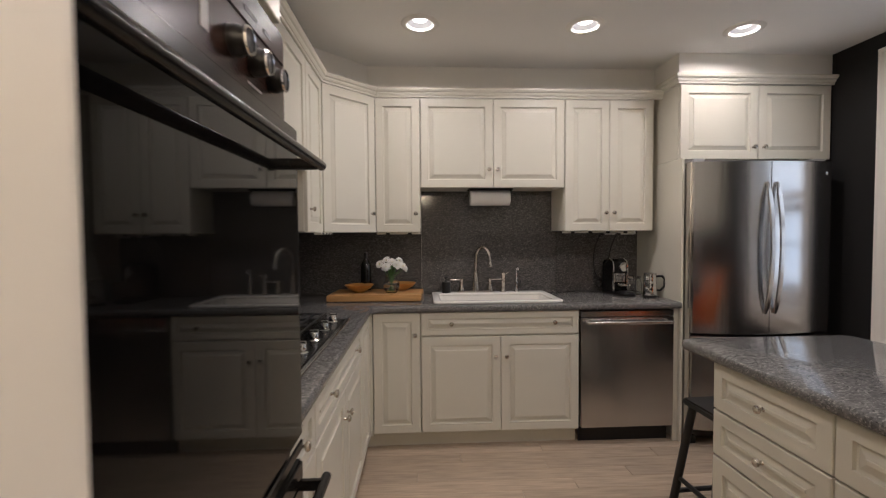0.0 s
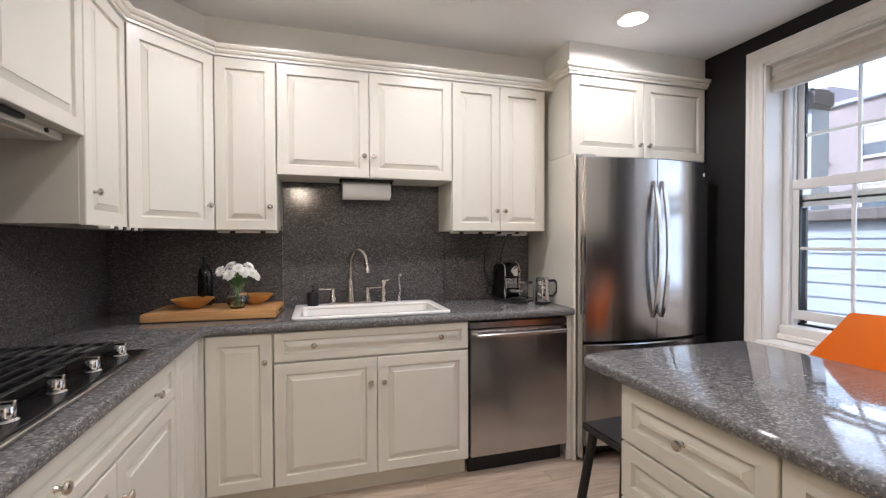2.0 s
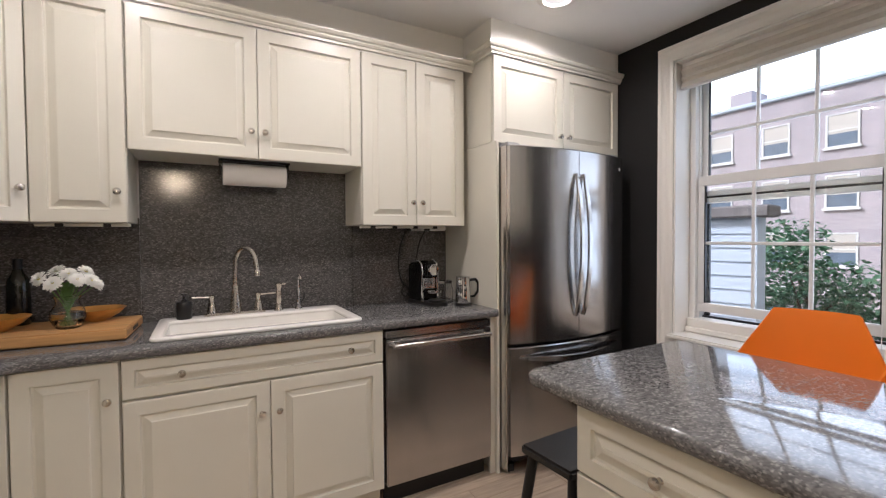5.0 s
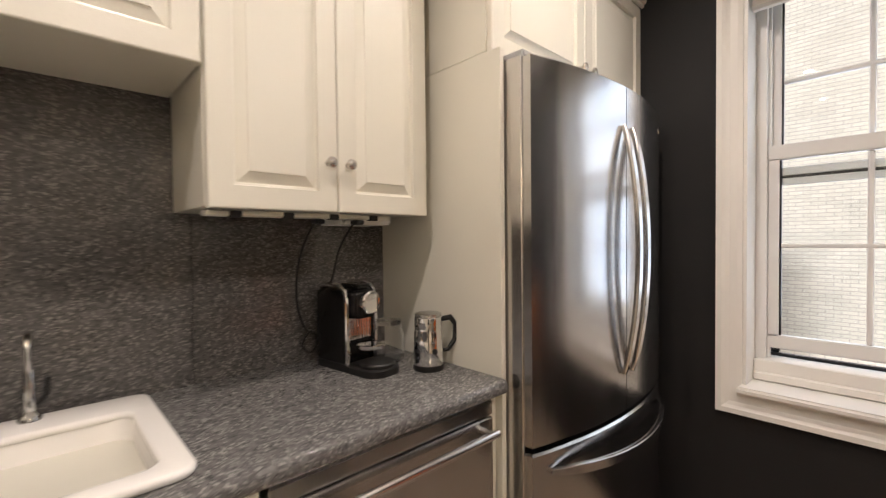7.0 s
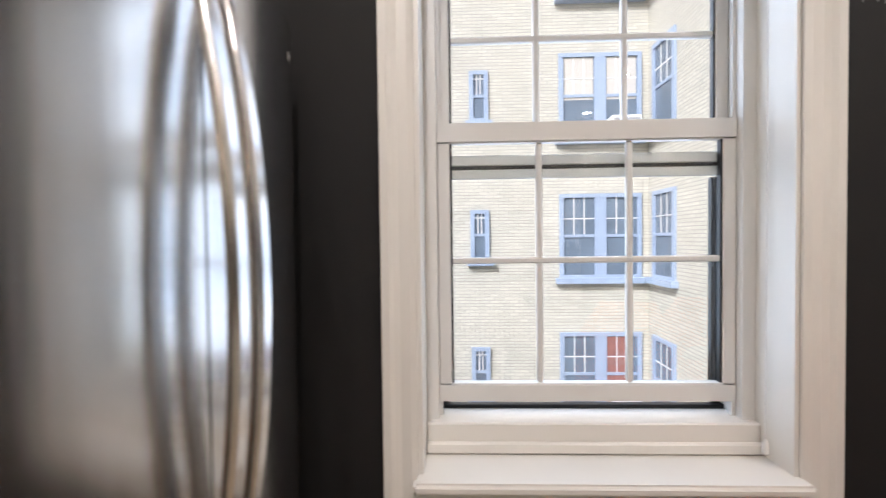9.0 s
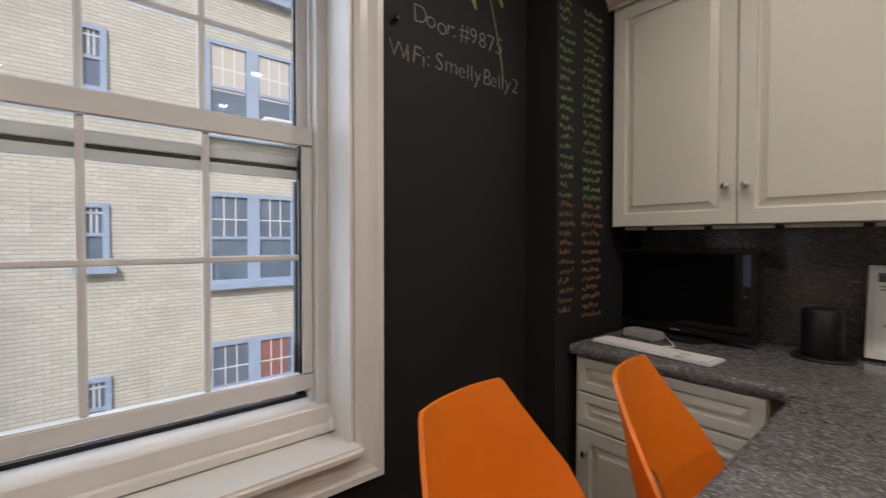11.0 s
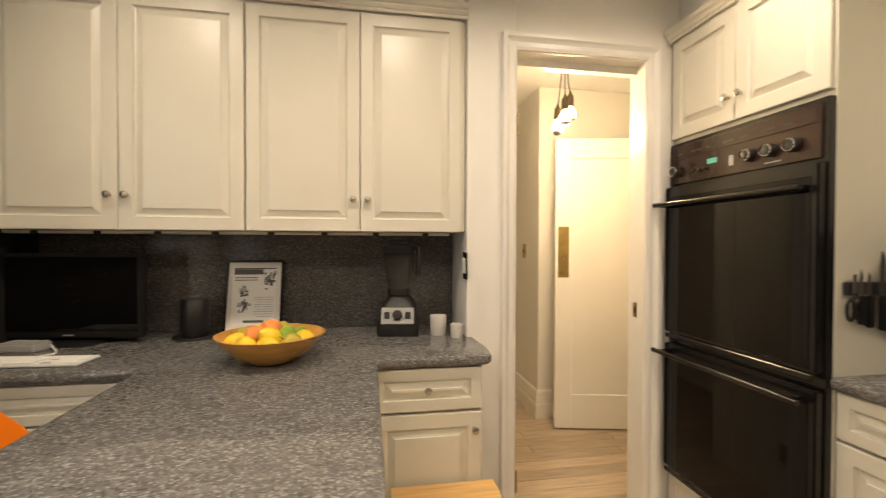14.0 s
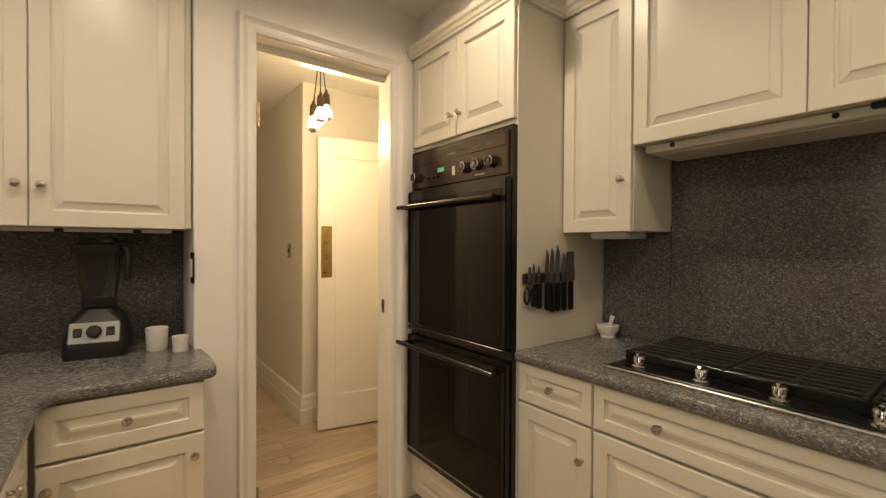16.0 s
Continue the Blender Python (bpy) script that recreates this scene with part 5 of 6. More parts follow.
for nm, pts in (("power_cord", [(1.30, 2.96, UB - 0.02), (1.30, 3.06, 1.25), (1.32, 3.13, 1.12), (1.37, 3.18, 1.02), (1.42, 3.19, 0.985), (1.39, 3.185, 0.94), (1.36, 3.18, 0.97), (1.38, 3.17, 1.01), (1.41, 3.19, 0.99), (1.41, 3.185, 0.935)]),
                ("power_cord", [(1.42, 2.96, UB - 0.02), (1.42, 3.05, 1.27), (1.43, 3.12, 1.17), (1.42, 3.15, 1.155), (1.43, 3.13, 1.155)])):
    c = thing(nm, "black appliance cord hanging from the plug strip", "cord", 0, 0, 0)
    sm = [Vector(p) for p in pts]
    out = []
    for i in range(len(sm) - 1):
        p0, p1, p2, p3 = sm[max(i - 1, 0)], sm[i], sm[i + 1], sm[min(i + 2, len(sm) - 1)]
        for k in range(5):
            t = k / 5
            out.append(0.5 * ((2 * p1) + (p2 - p0) * t + (2 * p0 - 5 * p1 + 4 * p2 - p3) * t * t + (3 * p1 - p0 - 3 * p2 + p3) * t ** 3))
    out.append(sm[-1])
    part("cable", tube(bmesh.new(), out, 0.0035, 7), BLACKP, c, smooth=True)
    part("plug", boxed(pts[0][0] - 0.012, pts[0][0] + 0.012, pts[0][1] - 0.03, pts[0][1] + 0.008, pts[0][2] - 0.012, pts[0][2] + 0.0, 0.003), BLACKP, c)

# ---- beside the cooktop ----
kr = thing("magnetic_knife_rack", "black magnetic knife rack on the oven tower side", "knife rack", 0, 0.957, 0)
part("bar", boxed(-0.615, -0.30, 0, 0.016, 1.165, 1.205, 0.003), BLACKWOOD, kr)
for kx, bl, hl, w in ((-0.345, 0.08, 0.09, 0.016), (-0.375, 0.07, 0.10, 0.015), (-0.425, 0.135, 0.11, 0.022), (-0.455, 0.14, 0.12, 0.026), (-0.490, 0.15, 0.12, 0.030), (-0.530, 0.12, 0.12, 0.028), (-0.575, 0.125, 0.12, 0.055)):
    kn = thing("kitchen_knife", "steel kitchen knife with black handle on the rack", "knife", kx, 0.975, 1.165, group="rack knives")
    sq = 0.95 if w > 0.05 else 0.25
    z1 = bl
    prof = [(-w / 2, 0), (w / 2, 0), (w / 2, z1 * 0.55), (w / 2 * sq, z1), (-w / 2 * (1 if w > 0.05 else 0.1), z1), (-w / 2, z1 * 0.8)]
    part("blade", loops(bmesh.new(), [[Vector((x, y, z)) for x, z in prof] for y in (0.0, 0.002)]), STEEL, kn)
    part("handle", boxed(-0.011, 0.011, -0.004, 0.014, -hl, 0.0, 0.004, 2), BLACKP, kn)
sc = thing("scissors", "black-handled kitchen scissors on the rack", "scissors", -0.322, 0.975, 1.17)
part("blade", boxed(-0.008, 0.008, 0, 0.003, 0.0, 0.06, 0.001), STEEL, sc)
for sx in (-0.016, 0.016):
    part("finger_loop", tube(bmesh.new(), [(sx + 0.014 * math.cos(a), 0.003, -0.05 + 0.032 * math.sin(a)) for a in [k * math.pi / 7 for k in range(15)]], 0.005, 6), BLACKP, sc, smooth=True)
mo = thing("mortar_and_pestle", "small white marble mortar with pestle", "mortar", -0.785, 1.022, CT1)
mo.scale = (0.86, 0.86, 0.86)
part("mortar", lathe(bmesh.new(), ((0.035, 0), (0.037, 0.004), (0.036, 0.012), (0.052, 0.035), (0.058, 0.062), (0.054, 0.064), (0.045, 0.036), (0.02, 0.02), (0.003, 0.018)), 24), ENAMEL, mo, smooth=True)
part("pestle", tube(bmesh.new(), [(0.0, 0, 0.03), (-0.02, 0.005, 0.075), (-0.032, 0.008, 0.105)], [0.014, 0.009, 0.012], 12), ENAMEL, mo, smooth=True)

# ---- desk things ----
mn = thing("computer_monitor", "black widescreen monitor, switched off", "monitor", 2.335, 0.085, CT1, 174)
part("base", loops(bmesh.new(), [rrect(-0.12, 0.12, -0.09, 0.09, 0.05, z) for z in (0, 0.012)]), BLACKP, mn, smooth=True)
part("neck", boxed(-0.04, 0.04, 0.02, 0.05, 0.01, 0.16, 0.006, 2), BLACKP, mn)
bz = part("bezel", boxed(-0.285, 0.285, -0.022, 0.02, 0.022, 0.365, 0.008, 2), BLACKP, mn)
part("screen", boxed(-0.268, 0.268, -0.0235, -0.021, 0.050, 0.350, 0.001), OVENGLASS, bz)
part("maker_mark", boxed(-0.02, 0.02, -0.0232, -0.0215, 0.032, 0.038), GREYP, bz)
kb = thing("computer_keyboard", "white slim keyboard with number pad on the desk", "keyboard", 2.30, 0.40, CT1, 175)
part("base", boxed(-0.215, 0.215, -0.058, 0.058, 0.002, 0.012, 0.003, 2), VINYL, kb)
bm_k = boxed(-0.0085, 0.0085, -0.0075, 0.0075, 0.0125, 0.0165, 0.001)
kk = part("key", bm_k, PAPER, kb)
kk.location = (-0.198, -0.045, 0)
for r_ in range(5):
    for c_ in range(22):
        if (r_, c_) == (0, 0) or c_ in (15,) or (c_ in (16, 17) and r_ in (0, 2)):
            continue
        o = bpy.data.objects.new("key", kk.data)
        scene.collection.objects.link(o)
        o.parent = kb
        o.location = (-0.198 + 0.0188 * c_, -0.045 + 0.0185 * r_, 0)
part("arrow_panel", boxed(0.095, 0.128, -0.05, 0.05, 0.0118, 0.0128), GREYP, kb)
dk = thing("cable_modem", "small grey desktop box under the monitor", "modem", 2.42, 0.21, CT1, 170)
part("case", boxed(-0.07, 0.07, -0.04, 0.04, 0.0, 0.035, 0.006, 2), GREYP, dk)
wire = thing("monitor_cable", "pale cable curling beside the monitor foot", "cord", 0, 0, 0)
part("cable", tube(bmesh.new(), [(2.34, 0.20, CT1 + 0.02), (2.29, 0.25, CT1 + 0.006), (2.27, 0.29, CT1 + 0.005), (2.30, 0.32, CT1 + 0.005)], 0.003, 6), VINYL, wire, smooth=True)
es = thing("smart_speaker", "black cylindrical speaker on a round tray", "speaker", 1.885, 0.055, CT1)
part("tray", lathe(bmesh.new(), ((0.085, 0.0), (0.088, 0.006), (0.086, 0.010), (0.06, 0.009), (0.004, 0.008)), 30), BLACKWOOD, es, smooth=True)
part("body", lathe(bmesh.new(), ((0.055, 0.010), (0.057, 0.014), (0.057, 0.160), (0.052, 0.168), (0.004, 0.168)), 30), BLACKP, es, smooth=True)
pf = thing("framed_print", "black-framed printed page leaning on the splashback", "picture frame", 1.672, -0.012, CT1, 180)
pf.matrix_world = pose(1.672, -0.012, CT1, -11, 0, 178)
PW, PH = 0.128, 0.335
bm = boxed(-PW, PW, 0, 0.018, 0, 0.011, 0.002)
box(bm, -PW, PW, 0, 0.018, PH - 0.011, PH, 0.002)
box(bm, -PW, -PW + 0.011, 0, 0.018, 0.011, PH - 0.011, 0.002)
box(bm, PW - 0.011, PW, 0, 0.018, 0.011, PH - 0.011, 0.002)
part("frame", bm, BLACKM, pf, "thin black frame")
bm = boxed(-PW + 0.011, PW - 0.011, 0.006, 0.010, 0.011, 0.034)
for a in ((-PW + 0.011, PW - 0.011, PH - 0.034, PH - 0.011), (-PW + 0.011, -PW + 0.032, 0.034, PH - 0.034), (PW - 0.032, PW - 0.011, 0.034, PH - 0.034)):
    box(bm, a[0], a[1], 0.006, 0.010, a[2], a[3])
part("mount", bm, SPONGE, pf, "cream card mount")
pg = part("page", boxed(-PW + 0.030, PW - 0.030, 0.010, 0.012, 0.032, PH - 0.032), PAPER, pf, "pale printed page")
random.seed(11)
part("print_bar", boxed(-0.094, 0.035, 0.0094, 0.0099, 0.268, 0.292), INK, pg, "dark heading band")
part("print_bar", boxed(-0.094, 0.094, 0.0094, 0.0099, 0.293, 0.299), INK, pg)
for k in range(2):
    part("print_bar", boxed(-0.088, 0.012, 0.0094, 0.0099, 0.240 + 0.011 * k, 0.244 + 0.011 * k), INK, pg)
for k in range(9):
    part("print_bar", boxed(0.0 if k % 3 else 0.012, 0.086, 0.0094, 0.0099, 0.072 + 0.011 * k, 0.0745 + 0.011 * k), GREYP, pg)
part("print_bar", boxed(-0.045, 0.045, 0.0094, 0.0099, 0.045, 0.056), INK, pg)
for x0, x1, z0, z1, n in ((0.030, 0.084, 0.190, 0.275, 34), (-0.084, -0.022, 0.080, 0.150, 16), (-0.080, -0.030, 0.160, 0.215, 14)):
    for k in range(n):
        a, b = random.triangular(x0, x1), random.triangular(z0, z1)
        dk_ = 0.0092 - 0.00005 * k
        part("print_patch", boxed(a, a + random.uniform(0.006, 0.018), dk_, dk_ + 0.0002, b, b + random.uniform(0.005, 0.018)), INK if k % 3 else GREYP, pg)
fb = thing("fruit_bowl", "wide turned wooden bowl on the worktop", "bowl", 1.478, 0.497, CT1)
part("shell", lathe(bmesh.new(), ((0.06, 0), (0.07, 0.003), (0.11, 0.025), (0.150, 0.062), (0.175, 0.094), (0.180, 0.098), (0.170, 0.099), (0.145, 0.067), (0.095, 0.030), (0.05, 0.014), (0.004, 0.012)), 40), BOWLW, fb, smooth=True)
random.seed(3)
spots = []
for ring, n, z in ((0.110, 9, 0.074), (0.053, 5, 0.092), (0.0, 1, 0.110)):
    for k in range(n):
        a = 2 * math.pi * k / n + ring * 9
        spots.append((ring * math.cos(a), ring * math.sin(a), z))
kinds = ["lemon", "lemon", "pear", "lemon", "lime", "pear", "lemon", "pear", "lemon", "peach", "lemon", "lime", "pear", "lemon", "peach"]
for (ox, oy, oz), kd in zip(spots, kinds):
    f = thing(kd, {"lemon": "ripe yellow lemon heaped in the bowl", "lime": "green lime heaped in the bowl", "peach": "blushed orange peach heaped in the bowl", "pear": "yellow-green apple heaped in the bowl"}[kd], "fruit", 1.478 + ox, 0.497 + oy, CT1 + oz, random.uniform(0, 180), "fruit in the bowl")
    tip = pose(0, 0, 0, random.uniform(50, 110), 0, 0)
    if kd == "lemon":
        pr = ((0.002, -0.045), (0.008, -0.041), (0.020, -0.033), (0.031, -0.017), (0.034, 0.0), (0.031, 0.017), (0.020, 0.033), (0.008, 0.041), (0.002, 0.046))
    elif kd == "lime":
        pr = ((0.002, -0.034), (0.014, -0.030), (0.027, -0.017), (0.031, 0.0), (0.027, 0.017), (0.014, 0.030), (0.002, 0.034))
    else:
        pr = ((0.002, -0.034), (0.016, -0.035), (0.032, -0.02), (0.037, 0.0), (0.033, 0.02), (0.018, 0.032), (0.006, 0.030), (0.002, 0.026))
    part("skin", lathe(bmesh.new(), pr, 18, tip), {"lemon": LEMON, "lime": LIME, "peach": PEACH, "pear": mat("pear_skin", (0.5, 0.42, 0.06), 0.4, var=0.3) if "pear_skin" not in MATS else MATS["pear_skin"]}[kd], f, smooth=True)
    part("stem", lathe(bmesh.new(), ((0.002, 0.03 if kd != "lemon" else 0.044), (0.0015, 0.05)), 6, tip), BARK, f)
bl = thing("blender", "black countertop blender with grey control panel and clear jar", "blender", 1.01, 0.08, CT1, 172)
rg = [rrect(-0.088, 0.088, -0.10, 0.10, 0.025, 0.0), rrect(-0.092, 0.092, -0.10, 0.10, 0.025, 0.01), rrect(-0.092, 0.092, -0.098, 0.10, 0.025, 0.05), rrect(-0.075, 0.075, -0.072, 0.085, 0.03, 0.135), rrect(-0.06, 0.06, -0.05, 0.065, 0.03, 0.155), rrect(-0.045, 0.045, -0.04, 0.045, 0.03, 0.175)]
part("motor_base", loops(bmesh.new(), rg), BLACKP, bl, smooth=True)
m_p = Matrix(((1, 0, 0, 0), (0, 1, 0.30, -0.1128), (0, 0, 1, 0), (0, 0, 0, 1)))
pnl = part("control_panel", boxed(-0.072, 0.072, -0.004, 0.003, 0.055, 0.125, 0.003, 1, m_p), GREYP, bl, "satin grey control panel")
for kx in (-0.046, 0.046):
    part("rocker_switch", boxed(kx - 0.012, kx + 0.012, -0.010, -0.003, 0.080, 0.108, 0.002, 1, m_p), BLACKP, pnl)
part("speed_dial", lathe(bmesh.new(), ((0.022, 0), (0.022, 0.008), (0.017, 0.014), (0.004, 0.015)), 20, pose(0, -0.089, 0.094, 74)), BLACKP, pnl, smooth=True)
jr = part("jar", loops(bmesh.new(), [rrect(-a, a, -a, a, 0.022, z) for a, z in ((0.046, 0.20), (0.048, 0.21), (0.066, 0.37), (0.063, 0.37), (0.045, 0.215))]), SMOKE, bl, "smoky clear plastic jar", True)
jr.visible_shadow = False
part("jar_collar", loops(bmesh.new(), [rrect(-0.05, 0.05, -0.05, 0.05, 0.025, z) for z in (0.176, 0.205)]), BLACKP, bl, smooth=True)
part("lid", loops(bmesh.new(), [rrect(-a, a, -a, a, 0.02, z) for a, z in ((0.07, 0.365), (0.073, 0.37), (0.073, 0.40), (0.055, 0.408), (0.05, 0.425), (0.03, 0.43))]), BLACKP, bl, smooth=True)
part("handle", tube(bmesh.new(), [(0.05, -0.03, 0.395), (0.092, -0.052, 0.385), (0.095, -0.055, 0.34), (0.088, -0.05, 0.27)], [0.014, 0.015, 0.013, 0.012], 10), BLACKP, bl, "black jar handle", True)
for nm, lab, cx, cy, r, h in (("candle", "white candle in a patterned ceramic cup", 0.838, 0.150, 0.037, 0.086), ("candle", "small white candle in a glass tumbler", 0.768, 0.222, 0.028, 0.058)):
    c = thing(nm, lab, "candle", cx, cy, CT1, group="candles")
    part("cup", lathe(bmesh.new(), ((r * 0.85, 0), (r * 0.9, 0.003), (r, h), (r * 0.94, h), (r * 0.86, 0.012), (0.004, 0.01)), 26), SPONGE, c, smooth=True)
    part("wax", lathe(bmesh.new(), ((r * 0.88, 0.012), (r * 0.93, h * 0.75), (0.004, h * 0.76)), 24, None, False, True), PAPER, c, smooth=True)
    if r > 0.03:
        for k in range(9):
            a = radians(200 + 22 * k)
            mm = pose(0.975 * r * math.cos(a), 0.975 * r * math.sin(a), 0.02 + 0.007 * (k * 5 % 9), 0, 0, math.degrees(a))
            part("pattern_mark", boxed(-0.001, 0.0008, -0.006, 0.006, 0.0, 0.004, 0, 1, mm), PEACH if k % 3 == 0 else GREYP, c)
sw2 = thing("wall_switch", "white dimmer switches in a black plate", "switch", 0.725, 0.205, 1.222)
part("plate", boxed(0, 0.005, -0.036, 0.036, -0.060, 0.060, 0.002), BLACKM, sw2)
for yy in (-0.016, 0.016):
    part("rocker", boxed(0.005, 0.010, yy - 0.012, yy + 0.012, -0.034, 0.034, 0.002), VINYL, sw2)

# ---- seats ----
def shell_chair(x, y, rz, label):
    """Orange counter chair: one bent plastic shell, a hole low in the back, slim metal legs. Local -y is the front."""
    c = thing("counter_chair", label, "chair", x, y, 0, rz, "orange chairs at the peninsula")
    SH = 0.63
    bm = bmesh.new()
    # outline of the back: half width and lean by height
    rows = [(SH - 0.01, 0.200, 0.150), (SH + 0.04, 0.210, 0.182), (SH + 0.10, 0.213, 0.200), (SH + 0.16, 0.213, 0.212), (SH + 0.225, 0.206, 0.224), (SH + 0.285, 0.178, 0.234), (SH + 0.34, 0.150, 0.244), (SH + 0.392, 0.124, 0.253), (SH + 0.400, 0.117, 0.255)]
    us = [-1, -0.86, -0.64, -0.38, -0.2, 0, 0.2, 0.38, 0.64, 0.86, 1]
    curl = (0.16, 0.155, 0.145, 0.125, 0.095, 0.065, 0.04, 0.02, 0.018)
    front = [[bm.verts.new((u * w, yy - q * abs(u) ** 2.4, z)) for u in us] for (z, w, yy), q in zip(rows, curl)]
    for i, dz in ((1, 0.018), (3, -0.018)):
        for j in (3, 7):
            front[i][j].co.x *= 0.82
            front[i][j].co.z += dz
    for i in range(len(rows) - 1):
        for j in range(len(us) - 1):
            if i in (1, 2) and j in (3, 4, 5, 6):
                continue
            bm.faces.new((front[i][j], front[i][j + 1], front[i + 1][j + 1], front[i + 1][j]))
    bmesh.ops.recalc_face_normals(bm, faces=bm.faces)
    bmesh.ops.solidify(bm, geom=list(bm.faces), thickness=0.009)
    part("backrest", bm, ORANGE, c, "orange plastic back with a cut-out", True)
    bm = bmesh.new()
    prof = [(-0.205, SH - 0.022), (-0.195, SH - 0.004), (-0.16, SH + 0.004), (-0.05, SH - 0.004), (0.06, SH - 0.008), (0.13, SH - 0.006), (0.152, SH + 0.0)]
    g = [[bm.verts.new((u * (0.19 + 0.02 * min(1, (yy + 0.2) / 0.2)), yy, z - 0.010 * (1 - u * u))) for u in (-1, -0.6, -0.2, 0.2, 0.6, 1)] for yy, z in prof]
    for a, b in zip(g, g[1:]):
        for j in range(5):
            bm.faces.new((a[j], a[j + 1], b[j + 1], b[j]))
    bmesh.ops.recalc_face_normals(bm, faces=bm.faces)
    bmesh.ops.solidify(bm, geom=list(bm.faces), thickness=0.010)
    part("seat", bm, ORANGE, c, "orange plastic seat", True)
    for sx in (-1, 1):
        for sy in (-1, 1):
            part("leg", tube(bmesh.new(), [(sx * 0.12, sy * 0.11, SH - 0.02), (sx * 0.14, sy * 0.13, SH - 0.05), (sx * 0.20, sy * 0.19, 0.0)], 0.0105, 10), CHROME, c, "slim chrome leg", True)
        part("foot_rail", tube(bmesh.new(), [(sx * 0.178, -0.168, 0.22), (sx * 0.178, 0.168, 0.22)], 0.007, 8), CHROME, c, smooth=True)
    part("foot_rail", tube(bmesh.new(), [(-0.178, -0.168, 0.22), (0.178, -0.168, 0.22)], 0.007, 8), CHROME, c, smooth=True)
    return c


shell_chair(1.958, 1.405, -81, "orange plastic counter chair by the window")
shell_chair(1.845, 0.995, -79, "orange plastic counter chair nearer the desk")

bs = thing("black_stool", "black wooden stool at the end of the peninsula", "stool", 1.405, 1.79, 0, 3)
part("seat", boxed(-0.17, 0.17, -0.11, 0.11, 0.567, 0.598, 0.008, 2), BLACKWOOD, bs)
for sx in (-1, 1):
    for sy in (-1, 1):
        part("leg", tube(bmesh.new(), [(sx * 0.13, sy * 0.085, 0.57), (sx * 0.205, sy * 0.14, 0.0)], 0.018, 10), BLACKWOOD, bs, smooth=True)
    part("rung", tube(bmesh.new(), [(sx * 0.175, -0.118, 0.22), (sx * 0.175, 0.118, 0.22)], 0.011, 8), BLACKWOOD, bs, smooth=True)
for sy, z in ((-1, 0.30), (1, 0.16)):
    part("rung", tube(bmesh.new(), [(-0.165 - 0.02 * (z < 0.2), sy * 0.113, z), (0.165 + 0.02 * (z < 0.2), sy * 0.113, z)], 0.011, 8), BLACKWOOD, bs, smooth=True)
ss_ = thing("step_stool", "pale bamboo step stool with a hand slot", "stool", 0.88, 0.66, 0, 0)
bm = slab([-0.19, -0.055, 0.055, 0.19], [-0.13, -0.014, 0.014, 0.13], lambda x, y: not (abs(x) < 0.055 and abs(y) < 0.014), 0.428, 0.448, 0.004, 2)
part("top", bm, BAMBOO, ss_)
for sx in (-1, 1):
    part("side", boxed(sx * 0.165 - 0.009, sx * 0.165 + 0.009, -0.12, 0.12, 0, 0.428, 0.003), BAMBOO, ss_)
part("step", boxed(-0.156, 0.156, 0.0, 0.20, 0.20, 0.218, 0.003), BAMBOO, ss_)
part("stretcher", boxed(-0.156, 0.156, -0.11, -0.095, 0.30, 0.36, 0.002), BAMBOO, ss_)


# ---- chalk writing ----
def chalk_text(words, size, y0, y1, z0, z1, mat_, label, wide):
    """Hand lettering on the window wall from y0 down to y1, one letter at a time, none quite level."""
    t = thing("chalk_writing", label, "writing", RX - 0.0012, 0, 0)
    xs, x = [], 0.0
    for ch in words:
        xs.append(x)
        x += wide.get(ch, 0.56)
    for ch, a in zip(words, xs):
        if ch == " ":
            continue
        cu = bpy.data.curves.new("chalk", "FONT")
        cu.body, cu.size, cu.extrude, cu.offset = ch, size * random.uniform(0.93, 1.08), 0.0003, -0.0014
        tmp = bpy.data.objects.new("chalk_tmp", cu)
        scene.collection.objects.link(tmp)
        me = bpy.data.meshes.new_from_object(tmp.evaluated_get(bpy.context.evaluated_depsgraph_get()))
        bpy.data.objects.remove(tmp)
        me.materials.append(mat_)
        o = new("letter", me)
        o.parent = t
        u = a / x
        o.matrix_basis = Matrix.Translation((0, y0 + (y1 - y0) * u, z0 + (z1 - z0) * u + random.uniform(-0.004, 0.004))) @ Euler((radians(90), 0, radians(-90))).to_matrix().to_4x4() @ pose(0, 0, 0, 0, 0, random.uniform(-7, 5))
    return t


random.seed(17)
WIDE = {"i": 0.26, "l": 0.24, ":": 0.34, "r": 0.38, "W": 0.86, "m": 0.82, "D": 0.68, "#": 0.66, " ": 0.10, "e": 0.52}
chalk_text("Door: #9875", 0.084, 1.165, 0.745, 1.998, 2.008, CHALKW, "white chalk lettering on the black wall", WIDE)
chalk_text("WiFi: SmellyBelly2", 0.080, 1.258, 0.650, 1.868, 1.884, CHALKW, "white chalk lettering lower on the black wall", WIDE)
dw_ = thing("chalk_drawing", "yellow-green chalk plant with hanging leaves on black wall", "drawing", RX - 0.002, 0, 0)
part("stroke", tube(bmesh.new(), [(0, 0.875, 2.42), (0, 0.84, 2.30), (0, 0.815, 2.20), (0, 0.775, 2.07), (0, 0.748, 1.97), (0, 0.745, 1.91)], 0.0035, 5), CHALKG, dw_, "faint green stem")
